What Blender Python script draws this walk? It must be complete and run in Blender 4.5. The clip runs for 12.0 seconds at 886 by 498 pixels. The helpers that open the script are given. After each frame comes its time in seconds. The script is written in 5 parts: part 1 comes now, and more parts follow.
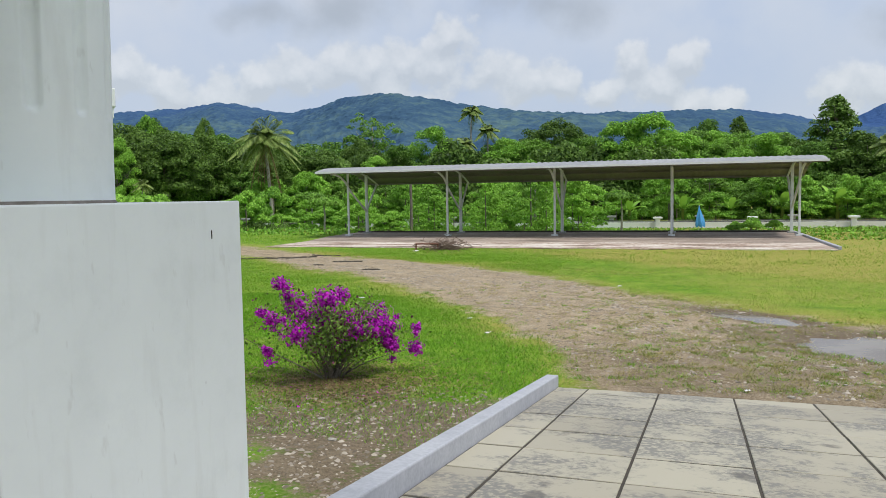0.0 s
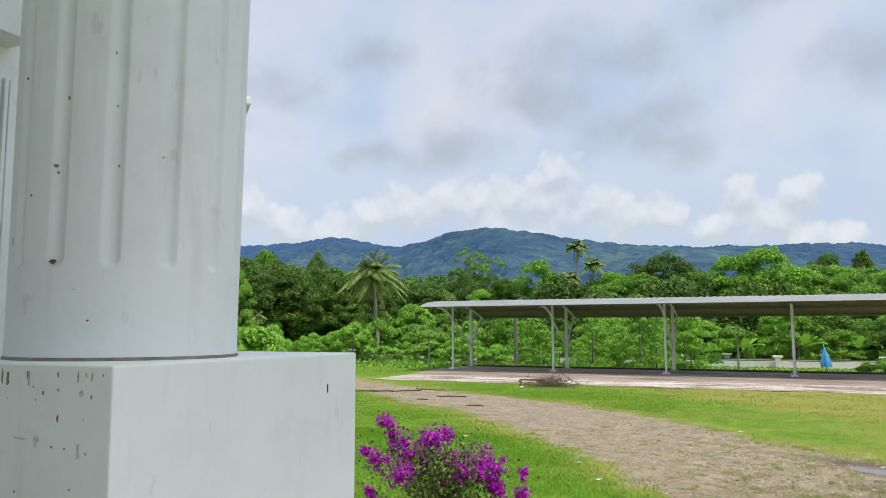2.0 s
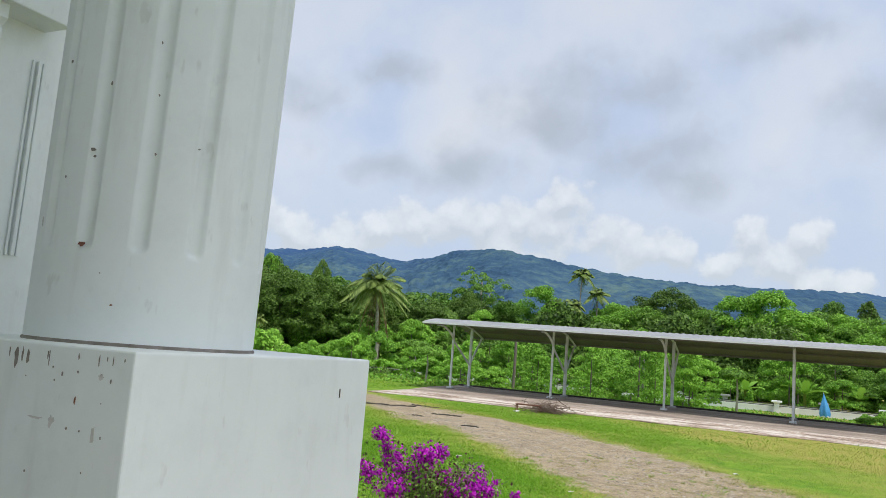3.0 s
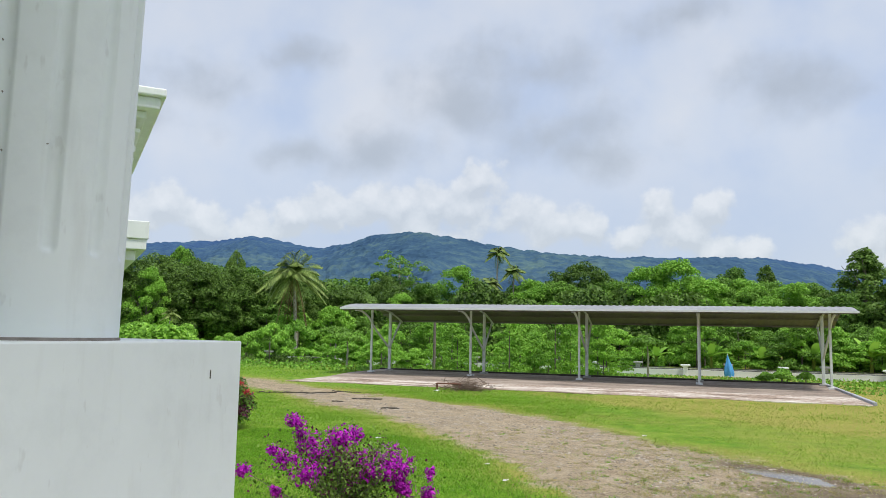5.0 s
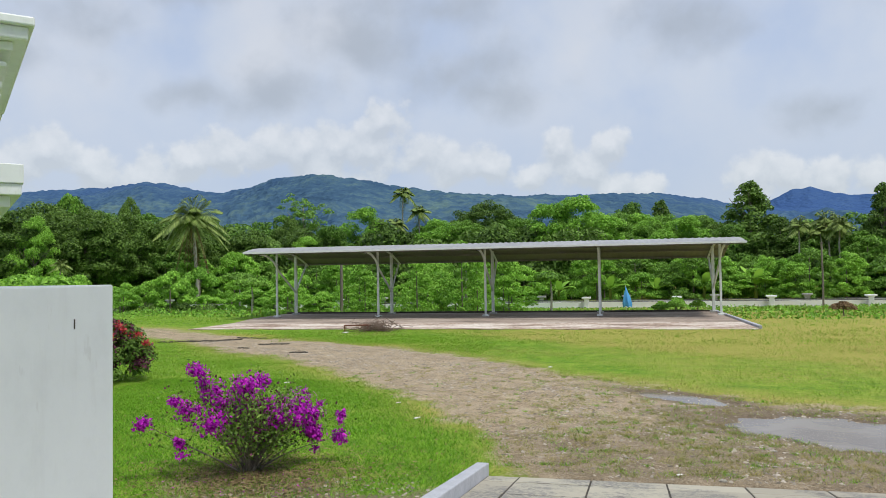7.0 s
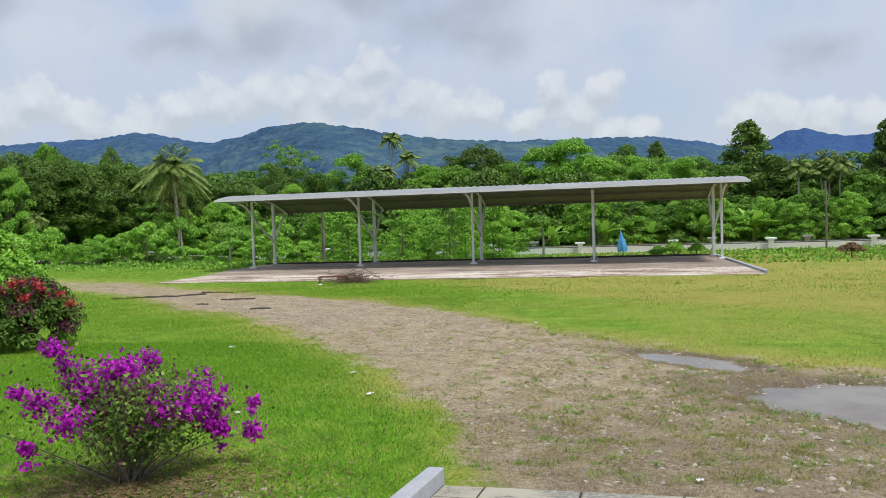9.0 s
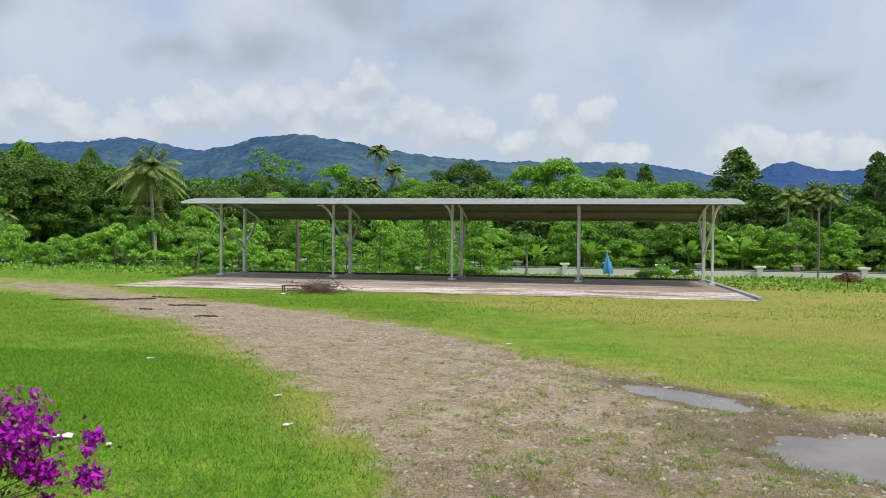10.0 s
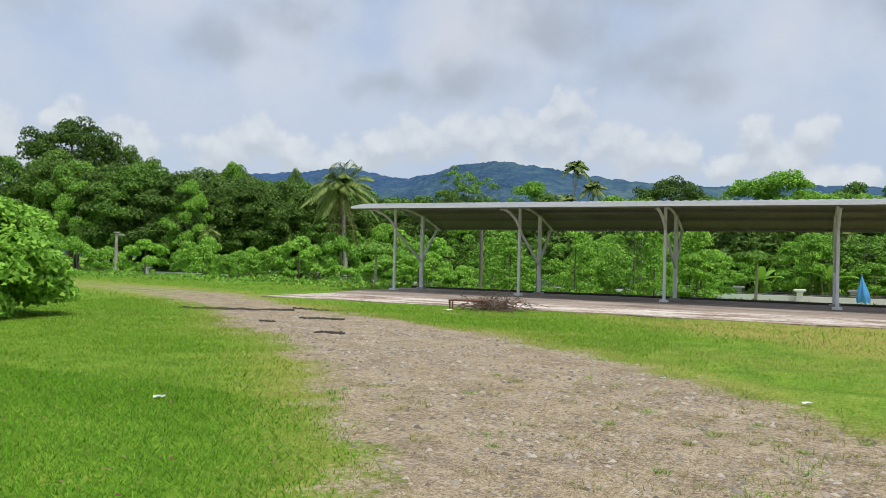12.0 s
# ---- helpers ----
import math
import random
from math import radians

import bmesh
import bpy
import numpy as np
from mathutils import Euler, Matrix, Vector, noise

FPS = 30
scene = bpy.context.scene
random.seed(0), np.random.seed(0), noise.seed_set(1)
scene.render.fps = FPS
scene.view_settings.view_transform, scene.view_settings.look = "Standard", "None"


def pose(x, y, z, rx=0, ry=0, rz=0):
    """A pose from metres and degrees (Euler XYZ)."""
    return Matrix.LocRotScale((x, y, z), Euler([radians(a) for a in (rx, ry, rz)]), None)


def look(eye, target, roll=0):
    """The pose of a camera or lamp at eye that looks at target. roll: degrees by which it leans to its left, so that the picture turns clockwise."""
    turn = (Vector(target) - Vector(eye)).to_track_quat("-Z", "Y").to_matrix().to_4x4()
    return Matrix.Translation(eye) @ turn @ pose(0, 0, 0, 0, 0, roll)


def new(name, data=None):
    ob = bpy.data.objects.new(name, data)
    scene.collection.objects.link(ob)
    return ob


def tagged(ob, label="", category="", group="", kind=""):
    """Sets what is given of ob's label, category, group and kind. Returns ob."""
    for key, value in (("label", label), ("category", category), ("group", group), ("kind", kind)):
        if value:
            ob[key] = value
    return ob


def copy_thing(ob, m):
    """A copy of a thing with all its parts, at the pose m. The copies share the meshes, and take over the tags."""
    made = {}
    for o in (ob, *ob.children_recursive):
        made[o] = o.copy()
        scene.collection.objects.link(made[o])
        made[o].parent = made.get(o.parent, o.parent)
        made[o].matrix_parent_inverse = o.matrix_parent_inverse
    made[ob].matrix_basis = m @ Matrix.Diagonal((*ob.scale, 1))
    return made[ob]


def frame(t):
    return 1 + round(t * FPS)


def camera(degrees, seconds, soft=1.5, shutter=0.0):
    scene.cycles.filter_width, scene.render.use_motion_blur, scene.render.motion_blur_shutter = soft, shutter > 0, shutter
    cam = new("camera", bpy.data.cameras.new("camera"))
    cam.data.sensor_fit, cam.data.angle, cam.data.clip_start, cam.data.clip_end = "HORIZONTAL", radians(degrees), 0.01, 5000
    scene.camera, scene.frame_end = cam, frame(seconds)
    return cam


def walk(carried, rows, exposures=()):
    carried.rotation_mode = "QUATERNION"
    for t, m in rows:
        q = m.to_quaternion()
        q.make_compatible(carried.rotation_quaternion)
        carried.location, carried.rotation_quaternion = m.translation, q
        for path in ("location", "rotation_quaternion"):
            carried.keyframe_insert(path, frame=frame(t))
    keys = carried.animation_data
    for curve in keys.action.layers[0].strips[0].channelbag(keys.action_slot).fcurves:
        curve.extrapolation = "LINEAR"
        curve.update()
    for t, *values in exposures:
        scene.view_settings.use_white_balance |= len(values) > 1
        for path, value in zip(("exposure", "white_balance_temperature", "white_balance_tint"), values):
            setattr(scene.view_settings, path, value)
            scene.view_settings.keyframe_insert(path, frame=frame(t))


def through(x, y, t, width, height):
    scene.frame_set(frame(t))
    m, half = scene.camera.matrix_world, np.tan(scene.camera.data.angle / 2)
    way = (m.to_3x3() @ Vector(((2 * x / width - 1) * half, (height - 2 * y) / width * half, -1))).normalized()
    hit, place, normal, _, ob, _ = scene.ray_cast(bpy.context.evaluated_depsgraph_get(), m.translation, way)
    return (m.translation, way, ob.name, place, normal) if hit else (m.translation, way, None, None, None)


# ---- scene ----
cam = camera(60.0, 12.0, 0.75)
PATH = [
    (0, (0.215, -0.842, 2.075), (-0.373, 1.064, 1.936), -0.9),
    (0.5, (0.216, -0.849, 2.091), (-0.507, 1.011, 1.961), -0.1),
    (1, (0.174, -0.826, 2.105), (-0.77, 0.937, 2.044), 1.9),
    (1.5, (0.164, -0.826, 2.124), (-0.733, 0.959, 2.209), -0.1),
    (2, (0.152, -0.788, 2.129), (-0.682, 1.018, 2.337), -0.1),
    (2.5, (0.117, -0.793, 2.123), (-0.746, 0.995, 2.367), 1.3),
    (3, (0.113, -0.803, 2.117), (-0.735, 0.991, 2.37), 4.5),
    (4.8, (0.239, -0.857, 2.119), (-0.55, 0.97, 2.319), 4.9),
    (5, (0.287, -0.846, 2.099), (-0.362, 1.033, 2.319), 1.1),
    (5.5, (0.311, -0.813, 2.098), (0.015, 1.154, 2.302), -1.8),
    (6, (0.293, -0.813, 2.088), (-0.08, 1.147, 2.217), -0.6),
    (6.5, (0.252, -0.775, 2.087), (-0.133, 1.187, 2.138), -0.3),
    (6.7, (0.237, -0.743, 2.086), (-0.176, 1.213, 2.154), -1.0),
    (8.3, (0.19, 0.542, 2.042), (-0.229, 2.497, 2.073), -0.7),
    (8.5, (0.196, 0.802, 2.055), (-0.198, 2.762, 2.013), -1.3),
    (9, (0.209, 1.56, 2.018), (-0.195, 3.517, 1.948), -1.8),
    (9.5, (0.253, 2.375, 1.927), (-0.149, 4.334, 1.919), -0.5),
    (10, (0.251, 3.358, 1.78), (-0.119, 5.324, 1.756), 0.6),
    (10.5, (0.101, 4.504, 1.638), (-0.324, 6.456, 1.538), 1.6),
    (11, (-0.197, 5.895, 1.462), (-0.791, 7.803, 1.383), 2.5),
    (11.5, (-0.638, 7.285, 1.302), (-1.329, 9.161, 1.25), 3.5),
    (12, (-1.062, 8.636, 1.208), (-1.918, 10.443, 1.244), 1.5),
]
walk(cam, [(t, look(e, g, r)) for t, e, g, r in PATH], ((0, 0.24), (1, 0.36), (3, 0.38), (5, 0.36), (6.5, 0.27), (9.5, 0.26), (11, 0.15), (12, 0.24)))

# ---- world and light ----
def node(tree, kind, **values):
    n = tree.nodes.new(kind)
    for key, value in values.items():
        n.inputs[key.replace("_", " ")].default_value = value
    return n


def ramp_node(tree, stops):
    n = tree.nodes.new("ShaderNodeValToRGB")
    e = n.color_ramp.elements
    e[0].position, e[0].color = stops[0][0], (*stops[0][1], 1)
    e[1].position, e[1].color = stops[-1][0], (*stops[-1][1], 1)
    for p, c in stops[1:-1]:
        s = e.new(p)
        s.color = (*c, 1)
    return n


def math_node(tree, op, a, b=None, clamp=False):
    n = tree.nodes.new("ShaderNodeMath")
    n.operation, n.use_clamp = op, clamp
    for k, v in enumerate((a, b)):
        if v is None:
            continue
        if isinstance(v, (int, float)):
            n.inputs[k].default_value = v
        else:
            tree.links.new(v, n.inputs[k])
    return n.outputs[0]


def mix_color(tree, fac, a, b, mode="MIX"):
    n = tree.nodes.new("ShaderNodeMix")
    n.data_type, n.blend_type = "RGBA", mode
    for sock, v in ((n.inputs[0], fac), (n.inputs[6], a), (n.inputs[7], b)):
        if isinstance(v, (int, float)):
            sock.default_value = v
        elif isinstance(v, tuple):
            sock.default_value = (*v, 1)
        else:
            tree.links.new(v, sock)
    return n.outputs[2]


SUN_UP, SUN_TURN = 66, 112
world = bpy.data.worlds.new("world")
scene.world = world
world.use_nodes = True
wt = world.node_tree
wt.nodes.clear()
sky = wt.nodes.new("ShaderNodeTexSky")
sky.sky_type, sky.sun_disc = "NISHITA", False
sky.sun_elevation, sky.sun_rotation = radians(SUN_UP), radians(SUN_TURN)
sky_bg = node(wt, "ShaderNodeBackground", Strength=0.14)
wt.links.new(sky.outputs[0], sky_bg.inputs[0])
wco = wt.nodes.new("ShaderNodeTexCoord")
wsep = wt.nodes.new("ShaderNodeSeparateXYZ")
wt.links.new(wco.outputs["Generated"], wsep.inputs[0])
up = wsep.outputs[2]
# bearing to the left and height above the horizon, in degrees
bearing = math_node(wt, "MULTIPLY", math_node(wt, "ARCTAN2", math_node(wt, "MULTIPLY", wsep.outputs[0], -1.0), wsep.outputs[1]), 57.2958)
flat_out = math_node(wt, "SQRT", math_node(wt, "ADD", math_node(wt, "POWER", wsep.outputs[0], 2.0), math_node(wt, "POWER", wsep.outputs[1], 2.0)))
climb = math_node(wt, "MULTIPLY", math_node(wt, "ARCTAN2", up, flat_out), 57.2958)


def sky_point(lift=0.0):
    c = wt.nodes.new("ShaderNodeCombineXYZ")
    wt.links.new(bearing, c.inputs[0])
    wt.links.new(math_node(wt, "ADD", climb, lift) if lift else climb, c.inputs[1])
    return c.outputs[0]


def vector_node(tree, op, a, b):
    n = tree.nodes.new("ShaderNodeVectorMath")
    n.operation = op
    for k, v in enumerate((a, b)):
        if isinstance(v, tuple):
            n.inputs[k].default_value = v
        else:
            tree.links.new(v, n.inputs[k])
    return n.outputs["Value" if op == "DISTANCE" else "Vector"]


def cloud_bank(name, puffs, aspect, billow, amount, warp):
    """A node group: how deep a point of the sky lies inside a bank of rounded puffs (bearing, height, radius)."""
    g = bpy.data.node_groups.new(name, "ShaderNodeTree")
    g.interface.new_socket("Point", in_out="INPUT", socket_type="NodeSocketVector")
    g.interface.new_socket("Depth", in_out="OUTPUT", socket_type="NodeSocketFloat")
    gin, gout = g.nodes.new("NodeGroupInput"), g.nodes.new("NodeGroupOutput")
    rough = node(g, "ShaderNodeTexNoise", Scale=billow, Detail=8, Roughness=0.56)
    g.links.new(gin.outputs[0], rough.inputs["Vector"])
    bend = node(g, "ShaderNodeTexNoise", Scale=billow * 0.6, Detail=4, Roughness=0.55)
    g.links.new(gin.outputs[0], bend.inputs["Vector"])
    shift = vector_node(g, "MULTIPLY", vector_node(g, "SUBTRACT", bend.outputs["Color"], (0.5, 0.5, 0.5)), (warp, warp * 0.6, 0.0))
    spread_out = vector_node(g, "MULTIPLY", vector_node(g, "ADD", gin.outputs[0], shift), (1.0, aspect, 0.0))
    best = None
    for a, h, r in puffs:
        d = vector_node(g, "DISTANCE", spread_out, (a, h * aspect, 0.0))
        inside = math_node(g, "SUBTRACT", 1.0, math_node(g, "DIVIDE", d, r))
        if best is None:
            best = inside
        else:
            m = g.nodes.new("ShaderNodeMath")
            m.operation = "SMOOTH_MAX"
            m.inputs[2].default_value = 0.6
            g.links.new(best, m.inputs[0])
            g.links.new(inside, m.inputs[1])
            best = m.outputs[0]
    wave = math_node(g, "MULTIPLY", math_node(g, "SUBTRACT", rough.outputs[0], 0.5), amount)
    g.links.new(math_node(g, "ADD", best, wave), gout.inputs[0])
    return g


def bank_depth(g, point):
    n = wt.nodes.new("ShaderNodeGroup")
    n.node_tree = g
    wt.links.new(point, n.inputs[0])
    return n.outputs[0]


def smooth_range(value, lo, hi, top=1.0):
    n = node(wt, "ShaderNodeMapRange", From_Min=lo, From_Max=hi, To_Max=top)
    n.interpolation_type = "SMOOTHSTEP"
    wt.links.new(value, n.inputs["Value"])
    return n.outputs[0]


# pale veil over the whole sky, a little bluer near the horizon
veil = node(wt, "ShaderNodeTexNoise", Scale=0.09, Detail=5, Roughness=0.5)
wt.links.new(sky_point(), veil.inputs["Vector"])
veil_col = ramp_node(wt, [(0.34, (0.53, 0.62, 0.80)), (0.50, (0.64, 0.70, 0.81)), (0.66, (0.72, 0.75, 0.81))])
wt.links.new(veil.outputs[0], veil_col.inputs[0])
low_blue = smooth_range(climb, 15.0, 5.0, 0.6)
veil_low = mix_color(wt, low_blue, veil_col.outputs[0], (0.47, 0.555, 0.725))
# flat grey streaks higher up
STREAKS = ((10.8, 15.0, 4.6), (17.1, 17.6, 4.4), (24.1, 13.2, 3.6), (29.6, 12.6, 2.4), (-14.8, 10.3, 2.0), (7.4, 13.2, 3.0), (1.4, 22.8, 3.2), (29.7, 19.4, 2.3), (18.4, 16.7, 2.6), (12.5, 19.9, 4.0), (36.0, 18.0, 3.0), (42.0, 15.0, 3.2), (-6.0, 17.0, 3.5), (-22.0, 20.0, 5.0), (60.0, 18.0, 6.0), (-40.0, 16.0, 6.0))
streak = bank_depth(cloud_bank("grey_streaks", STREAKS, 2.3, 0.20, 3.2, 9.0), sky_point())
grey_col = mix_color(wt, smooth_range(streak, -0.9, 1.3, 0.85), veil_low, (0.455, 0.495, 0.555))
# heaped clouds in a bank above the hills
HEAPS = ((16.3, 11.4, 1.9), (17.1, 9.4, 2.7), (13.6, 8.8, 2.1), (19.6, 9.7, 2.0), (22.3, 9.5, 2.4), (25.0, 9.7, 2.2), (27.6, 9.0, 2.2), (30.3, 8.2, 2.1), (11.0, 8.2, 2.1), (8.2, 8.2, 1.8), (3.0, 9.4, 1.7), (-0.5, 9.0, 1.8), (1.4, 7.6, 1.9), (5.2, 7.1, 1.9), (-0.6, 6.1, 2.0), (-3.4, 5.7, 1.8), (-9.6, 6.5, 1.9), (-12.3, 6.4, 2.1), (-15.0, 6.2, 2.0), (-18.0, 5.8, 1.7), (39.2, 8.5, 2.2), (41.5, 7.6, 2.5), (36.6, 7.8, 2.0), (33.0, 7.0, 2.4), (51.7, 8.6, 2.0), (48.0, 7.2, 2.6), (56.0, 7.0, 2.8), (21.0, 7.0, 3.2), (-23.0, 7.0, 2.6), (-30.0, 6.0, 3.4), (72.0, 7.5, 4.0))
bank = cloud_bank("heaped_clouds", HEAPS, 1.15, 0.40, 1.9, 3.0)
heap, over_it = bank_depth(bank, sky_point()), bank_depth(bank, sky_point(0.8))
relief = math_node(wt, "SUBTRACT", heap, over_it)
heap_col = ramp_node(wt, [(0.25, (0.58, 0.62, 0.68)), (0.46, (0.68, 0.715, 0.765)), (0.72, (0.79, 0.81, 0.845))])
wt.links.new(math_node(wt, "ADD", math_node(wt, "MULTIPLY", relief, 0.50), 0.40), heap_col.inputs[0])
heap_mask = smooth_range(heap, -0.08, 0.40, 0.95)
cloud_col = mix_color(wt, heap_mask, grey_col, heap_col.outputs[0])
cloud_bg = node(wt, "ShaderNodeBackground", Strength=0.79)
wt.links.new(cloud_col, cloud_bg.inputs[0])
wmix = wt.nodes.new("ShaderNodeMixShader")
wmix.inputs[0].default_value = 0.86
wt.links.new(sky_bg.outputs[0], wmix.inputs[1])
wt.links.new(cloud_bg.outputs[0], wmix.inputs[2])
wout = wt.nodes.new("ShaderNodeOutputWorld")
wt.links.new(wmix.outputs[0], wout.inputs[0])

sun_data = bpy.data.lights.new("sun", "SUN")
sun_data.energy, sun_data.angle, sun_data.color = 2.5, radians(10), (1.0, 0.96, 0.9)
sun = new("sun", sun_data)
sun.matrix_world = pose(0, 0, 30, 90 - SUN_UP, 0, 180 - SUN_TURN)


# ---- materials ----
def material(name, rough=0.6, metal=0.0):
    m = bpy.data.materials.new(name)
    m.use_nodes = True
    b = m.node_tree.nodes["Principled BSDF"]
    b.inputs["Roughness"].default_value, b.inputs["Metallic"].default_value = rough, metal
    return m, m.node_tree, b


def object_coord(tree, scale=(1, 1, 1)):
    c = tree.nodes.new("ShaderNodeTexCoord")
    mp = tree.nodes.new("ShaderNodeMapping")
    mp.inputs["Scale"].default_value = scale
    tree.links.new(c.outputs["Object"], mp.inputs["Vector"])
    return mp.outputs[0]


def noise_node(tree, vec, scale, detail=5, rough=0.55):
    n = node(tree, "ShaderNodeTexNoise", Scale=scale, Detail=detail, Roughness=rough)
    if vec is not None:
        tree.links.new(vec, n.inputs["Vector"])
    return n.outputs[0]


def bump(tree, b, height, strength, distance):
    n = node(tree, "ShaderNodeBump", Strength=strength, Distance=distance)
    tree.links.new(height, n.inputs["Height"])
    tree.links.new(n.outputs[0], b.inputs["Normal"])


def two_scale(name, dark, light, fine=40, coarse=2.5, rough=0.6, metal=0.0, relief=0.15, depth=0.004, stretch=(1, 1, 1), blend=0.5):
    """A surface with coarse patches and fine grain between two colours."""
    m, t, b = material(name, rough, metal)
    v = object_coord(t, stretch)
    a, f = noise_node(t, v, coarse, 6), noise_node(t, v, fine, 4)
    mixed = math_node(t, "ADD", math_node(t, "MULTIPLY", a, 1 - blend), math_node(t, "MULTIPLY", f, blend))
    r = ramp_node(t, [(0.34, dark), (0.66, light)])
    t.links.new(mixed, r.inputs[0])
    t.links.new(r.outputs[0], b.inputs["Base Color"])
    bump(t, b, f, relief, depth)
    return m


def leaf_material(name, dark, light, rough=0.5, through=0.4, spread=0.5):
    """Foliage: colour varies leaf by leaf and plant by plant, with some light passing through."""
    m, t, b = material(name, rough)
    g, o = t.nodes.new("ShaderNodeNewGeometry"), t.nodes.new("ShaderNodeObjectInfo")
    r = ramp_node(t, [(0.0, dark), (1.0, light)])
    v = math_node(t, "ADD", math_node(t, "MULTIPLY", g.outputs["Random Per Island"], 1 - spread), math_node(t, "MULTIPLY", o.outputs["Random"], spread))
    t.links.new(v, r.inputs[0])
    t.links.new(r.outputs[0], b.inputs["Base Color"])
    b.inputs["Specular IOR Level"].default_value = 0.15
    tr = t.nodes.new("ShaderNodeBsdfTranslucent")
    t.links.new(r.outputs[0], tr.inputs[0])
    mx = t.nodes.new("ShaderNodeMixShader")
    mx.inputs[0].default_value = through
    t.links.new(b.outputs[0], mx.inputs[1])
    t.links.new(tr.outputs[0], mx.inputs[2])
    t.links.new(mx.outputs[0], t.nodes["Material Output"].inputs[0])
    return m


def white_paint(name, tone=(0.80, 0.835, 0.83), grime=0.5):
    """White wall paint with faint roller marks, scuffs and small dark specks."""
    m, t, b = material(name, 0.55)
    v = object_coord(t)
    patch = noise_node(t, v, 1.6, 6, 0.6)
    smear = noise_node(t, object_coord(t, (6, 6, 0.9)), 3.0, 5)
    base = mix_color(t, node_range(t, patch, 0.35, 0.7), tone, tuple(c * 0.90 for c in tone))
    base = mix_color(t, math_node(t, "MULTIPLY", node_range(t, smear, 0.56, 0.78), 0.34 * grime), base, (0.42, 0.40, 0.36))
    haze = noise_node(t, v, 7.0, 8, 0.7)
    base = mix_color(t, math_node(t, "MULTIPLY", node_range(t, haze, 0.50, 0.70), 0.16), base, (0.50, 0.53, 0.53))
    rub = math_node(t, "MULTIPLY", node_range(t, noise_node(t, object_coord(t, (3, 3, 1.2)), 9.0, 3), 0.66, 0.72), 0.35 * grime)
    base = mix_color(t, rub, base, (0.40, 0.38, 0.35))
    spots = node(t, "ShaderNodeTexVoronoi", Scale=9.0)
    t.links.new(v, spots.inputs["Vector"])
    near = node_range(t, spots.outputs["Distance"], 0.055, 0.03)
    keep = node_range(t, noise_node(t, v, 2.2, 2), 0.56, 0.62)
    base = mix_color(t, math_node(t, "MULTIPLY", math_node(t, "MULTIPLY", near, keep), 0.8 * grime), base, (0.10, 0.08, 0.06))
    t.links.new(base, b.inputs["Base Color"])
    bump(t, b, noise_node(t, v, 60, 4), 0.12, 0.002)
    return m


def node_range(tree, value, lo, hi):
    n = node(tree, "ShaderNodeMapRange", From_Min=lo, From_Max=hi)
    tree.links.new(value, n.inputs["Value"])
    return n.outputs[0]


WALL = white_paint("wall_paint", grime=0.35)
PLINTH = white_paint("plinth_paint", grime=0.55)
COLUMN = white_paint("column_paint", grime=0.6)
KERB = two_scale("kerb_paint", (0.33, 0.345, 0.385), (0.45, 0.465, 0.505), 40, 5, 0.7, relief=0.25)
SOIL = two_scale("joint_soil", (0.03, 0.026, 0.02), (0.08, 0.068, 0.052), 60, 5, 0.9)
STEEL = two_scale("painted_steel", (0.64, 0.66, 0.65), (0.80, 0.82, 0.81), 30, 2, 0.5)
ROOF = two_scale("roof_sheet", (0.25, 0.255, 0.26), (0.42, 0.425, 0.43), 9, 0.7, 0.5, 0.3)
UNDER = two_scale("roof_underside", (0.15, 0.14, 0.12), (0.23, 0.215, 0.19), 14, 0.8, 0.6, 0.1)
GRIME = two_scale("dried_grime", (0.13, 0.11, 0.09), (0.30, 0.27, 0.24), 40, 6, 0.8)
STAIN = two_scale("faint_stain", (0.48, 0.46, 0.44), (0.64, 0.62, 0.60), 60, 9, 0.8)
RUST = two_scale("rusty_steel", (0.10, 0.045, 0.03), (0.26, 0.10, 0.06), 40, 6, 0.8)
TWIG = two_scale("dry_twig", (0.09, 0.06, 0.045), (0.22, 0.15, 0.11), 30, 5, 0.85)
BARK = two_scale("bark", (0.10, 0.085, 0.065), (0.25, 0.21, 0.17), 18, 3, 0.9, relief=0.5, depth=0.02, stretch=(1, 1, 0.3))
PALE_BARK = two_scale("pale_bark", (0.26, 0.24, 0.20), (0.46, 0.43, 0.37), 18, 3, 0.9, relief=0.4, depth=0.01)
FENCE = two_scale("fence_concrete", (0.80, 0.81, 0.80), (0.90, 0.90, 0.89), 20, 1.2, 0.7)
FENCE_GREY = two_scale("fence_grey", (0.26, 0.26, 0.25), (0.46, 0.46, 0.44), 20, 1.2, 0.8)
RAIL = two_scale("rail_dark", (0.05, 0.05, 0.05), (0.12, 0.12, 0.12), 20, 2, 0.6, 0.4)
BLUE = two_scale("blue_cloth", (0.04, 0.24, 0.55), (0.10, 0.38, 0.72), 12, 3, 0.7)
PAPER = two_scale("paper", (0.66, 0.66, 0.64), (0.80, 0.80, 0.78), 60, 8, 0.8)
PEBBLE = leaf_material("pebble", (0.13, 0.11, 0.085), (0.48, 0.43, 0.36), 0.85, 0.0, 0.0)
STONE = two_scale("pale_stone", (0.26, 0.24, 0.20), (0.46, 0.43, 0.38), 30, 6, 0.85)
WOOD_POLE = two_scale("pole_wood", (0.12, 0.10, 0.08), (0.26, 0.23, 0.19), 20, 3, 0.9, stretch=(1, 1, 0.2))
LEAF_DARK = leaf_material("leaf_dark", (0.020, 0.052, 0.010), (0.20, 0.345, 0.062), through=0.22, spread=0.3)
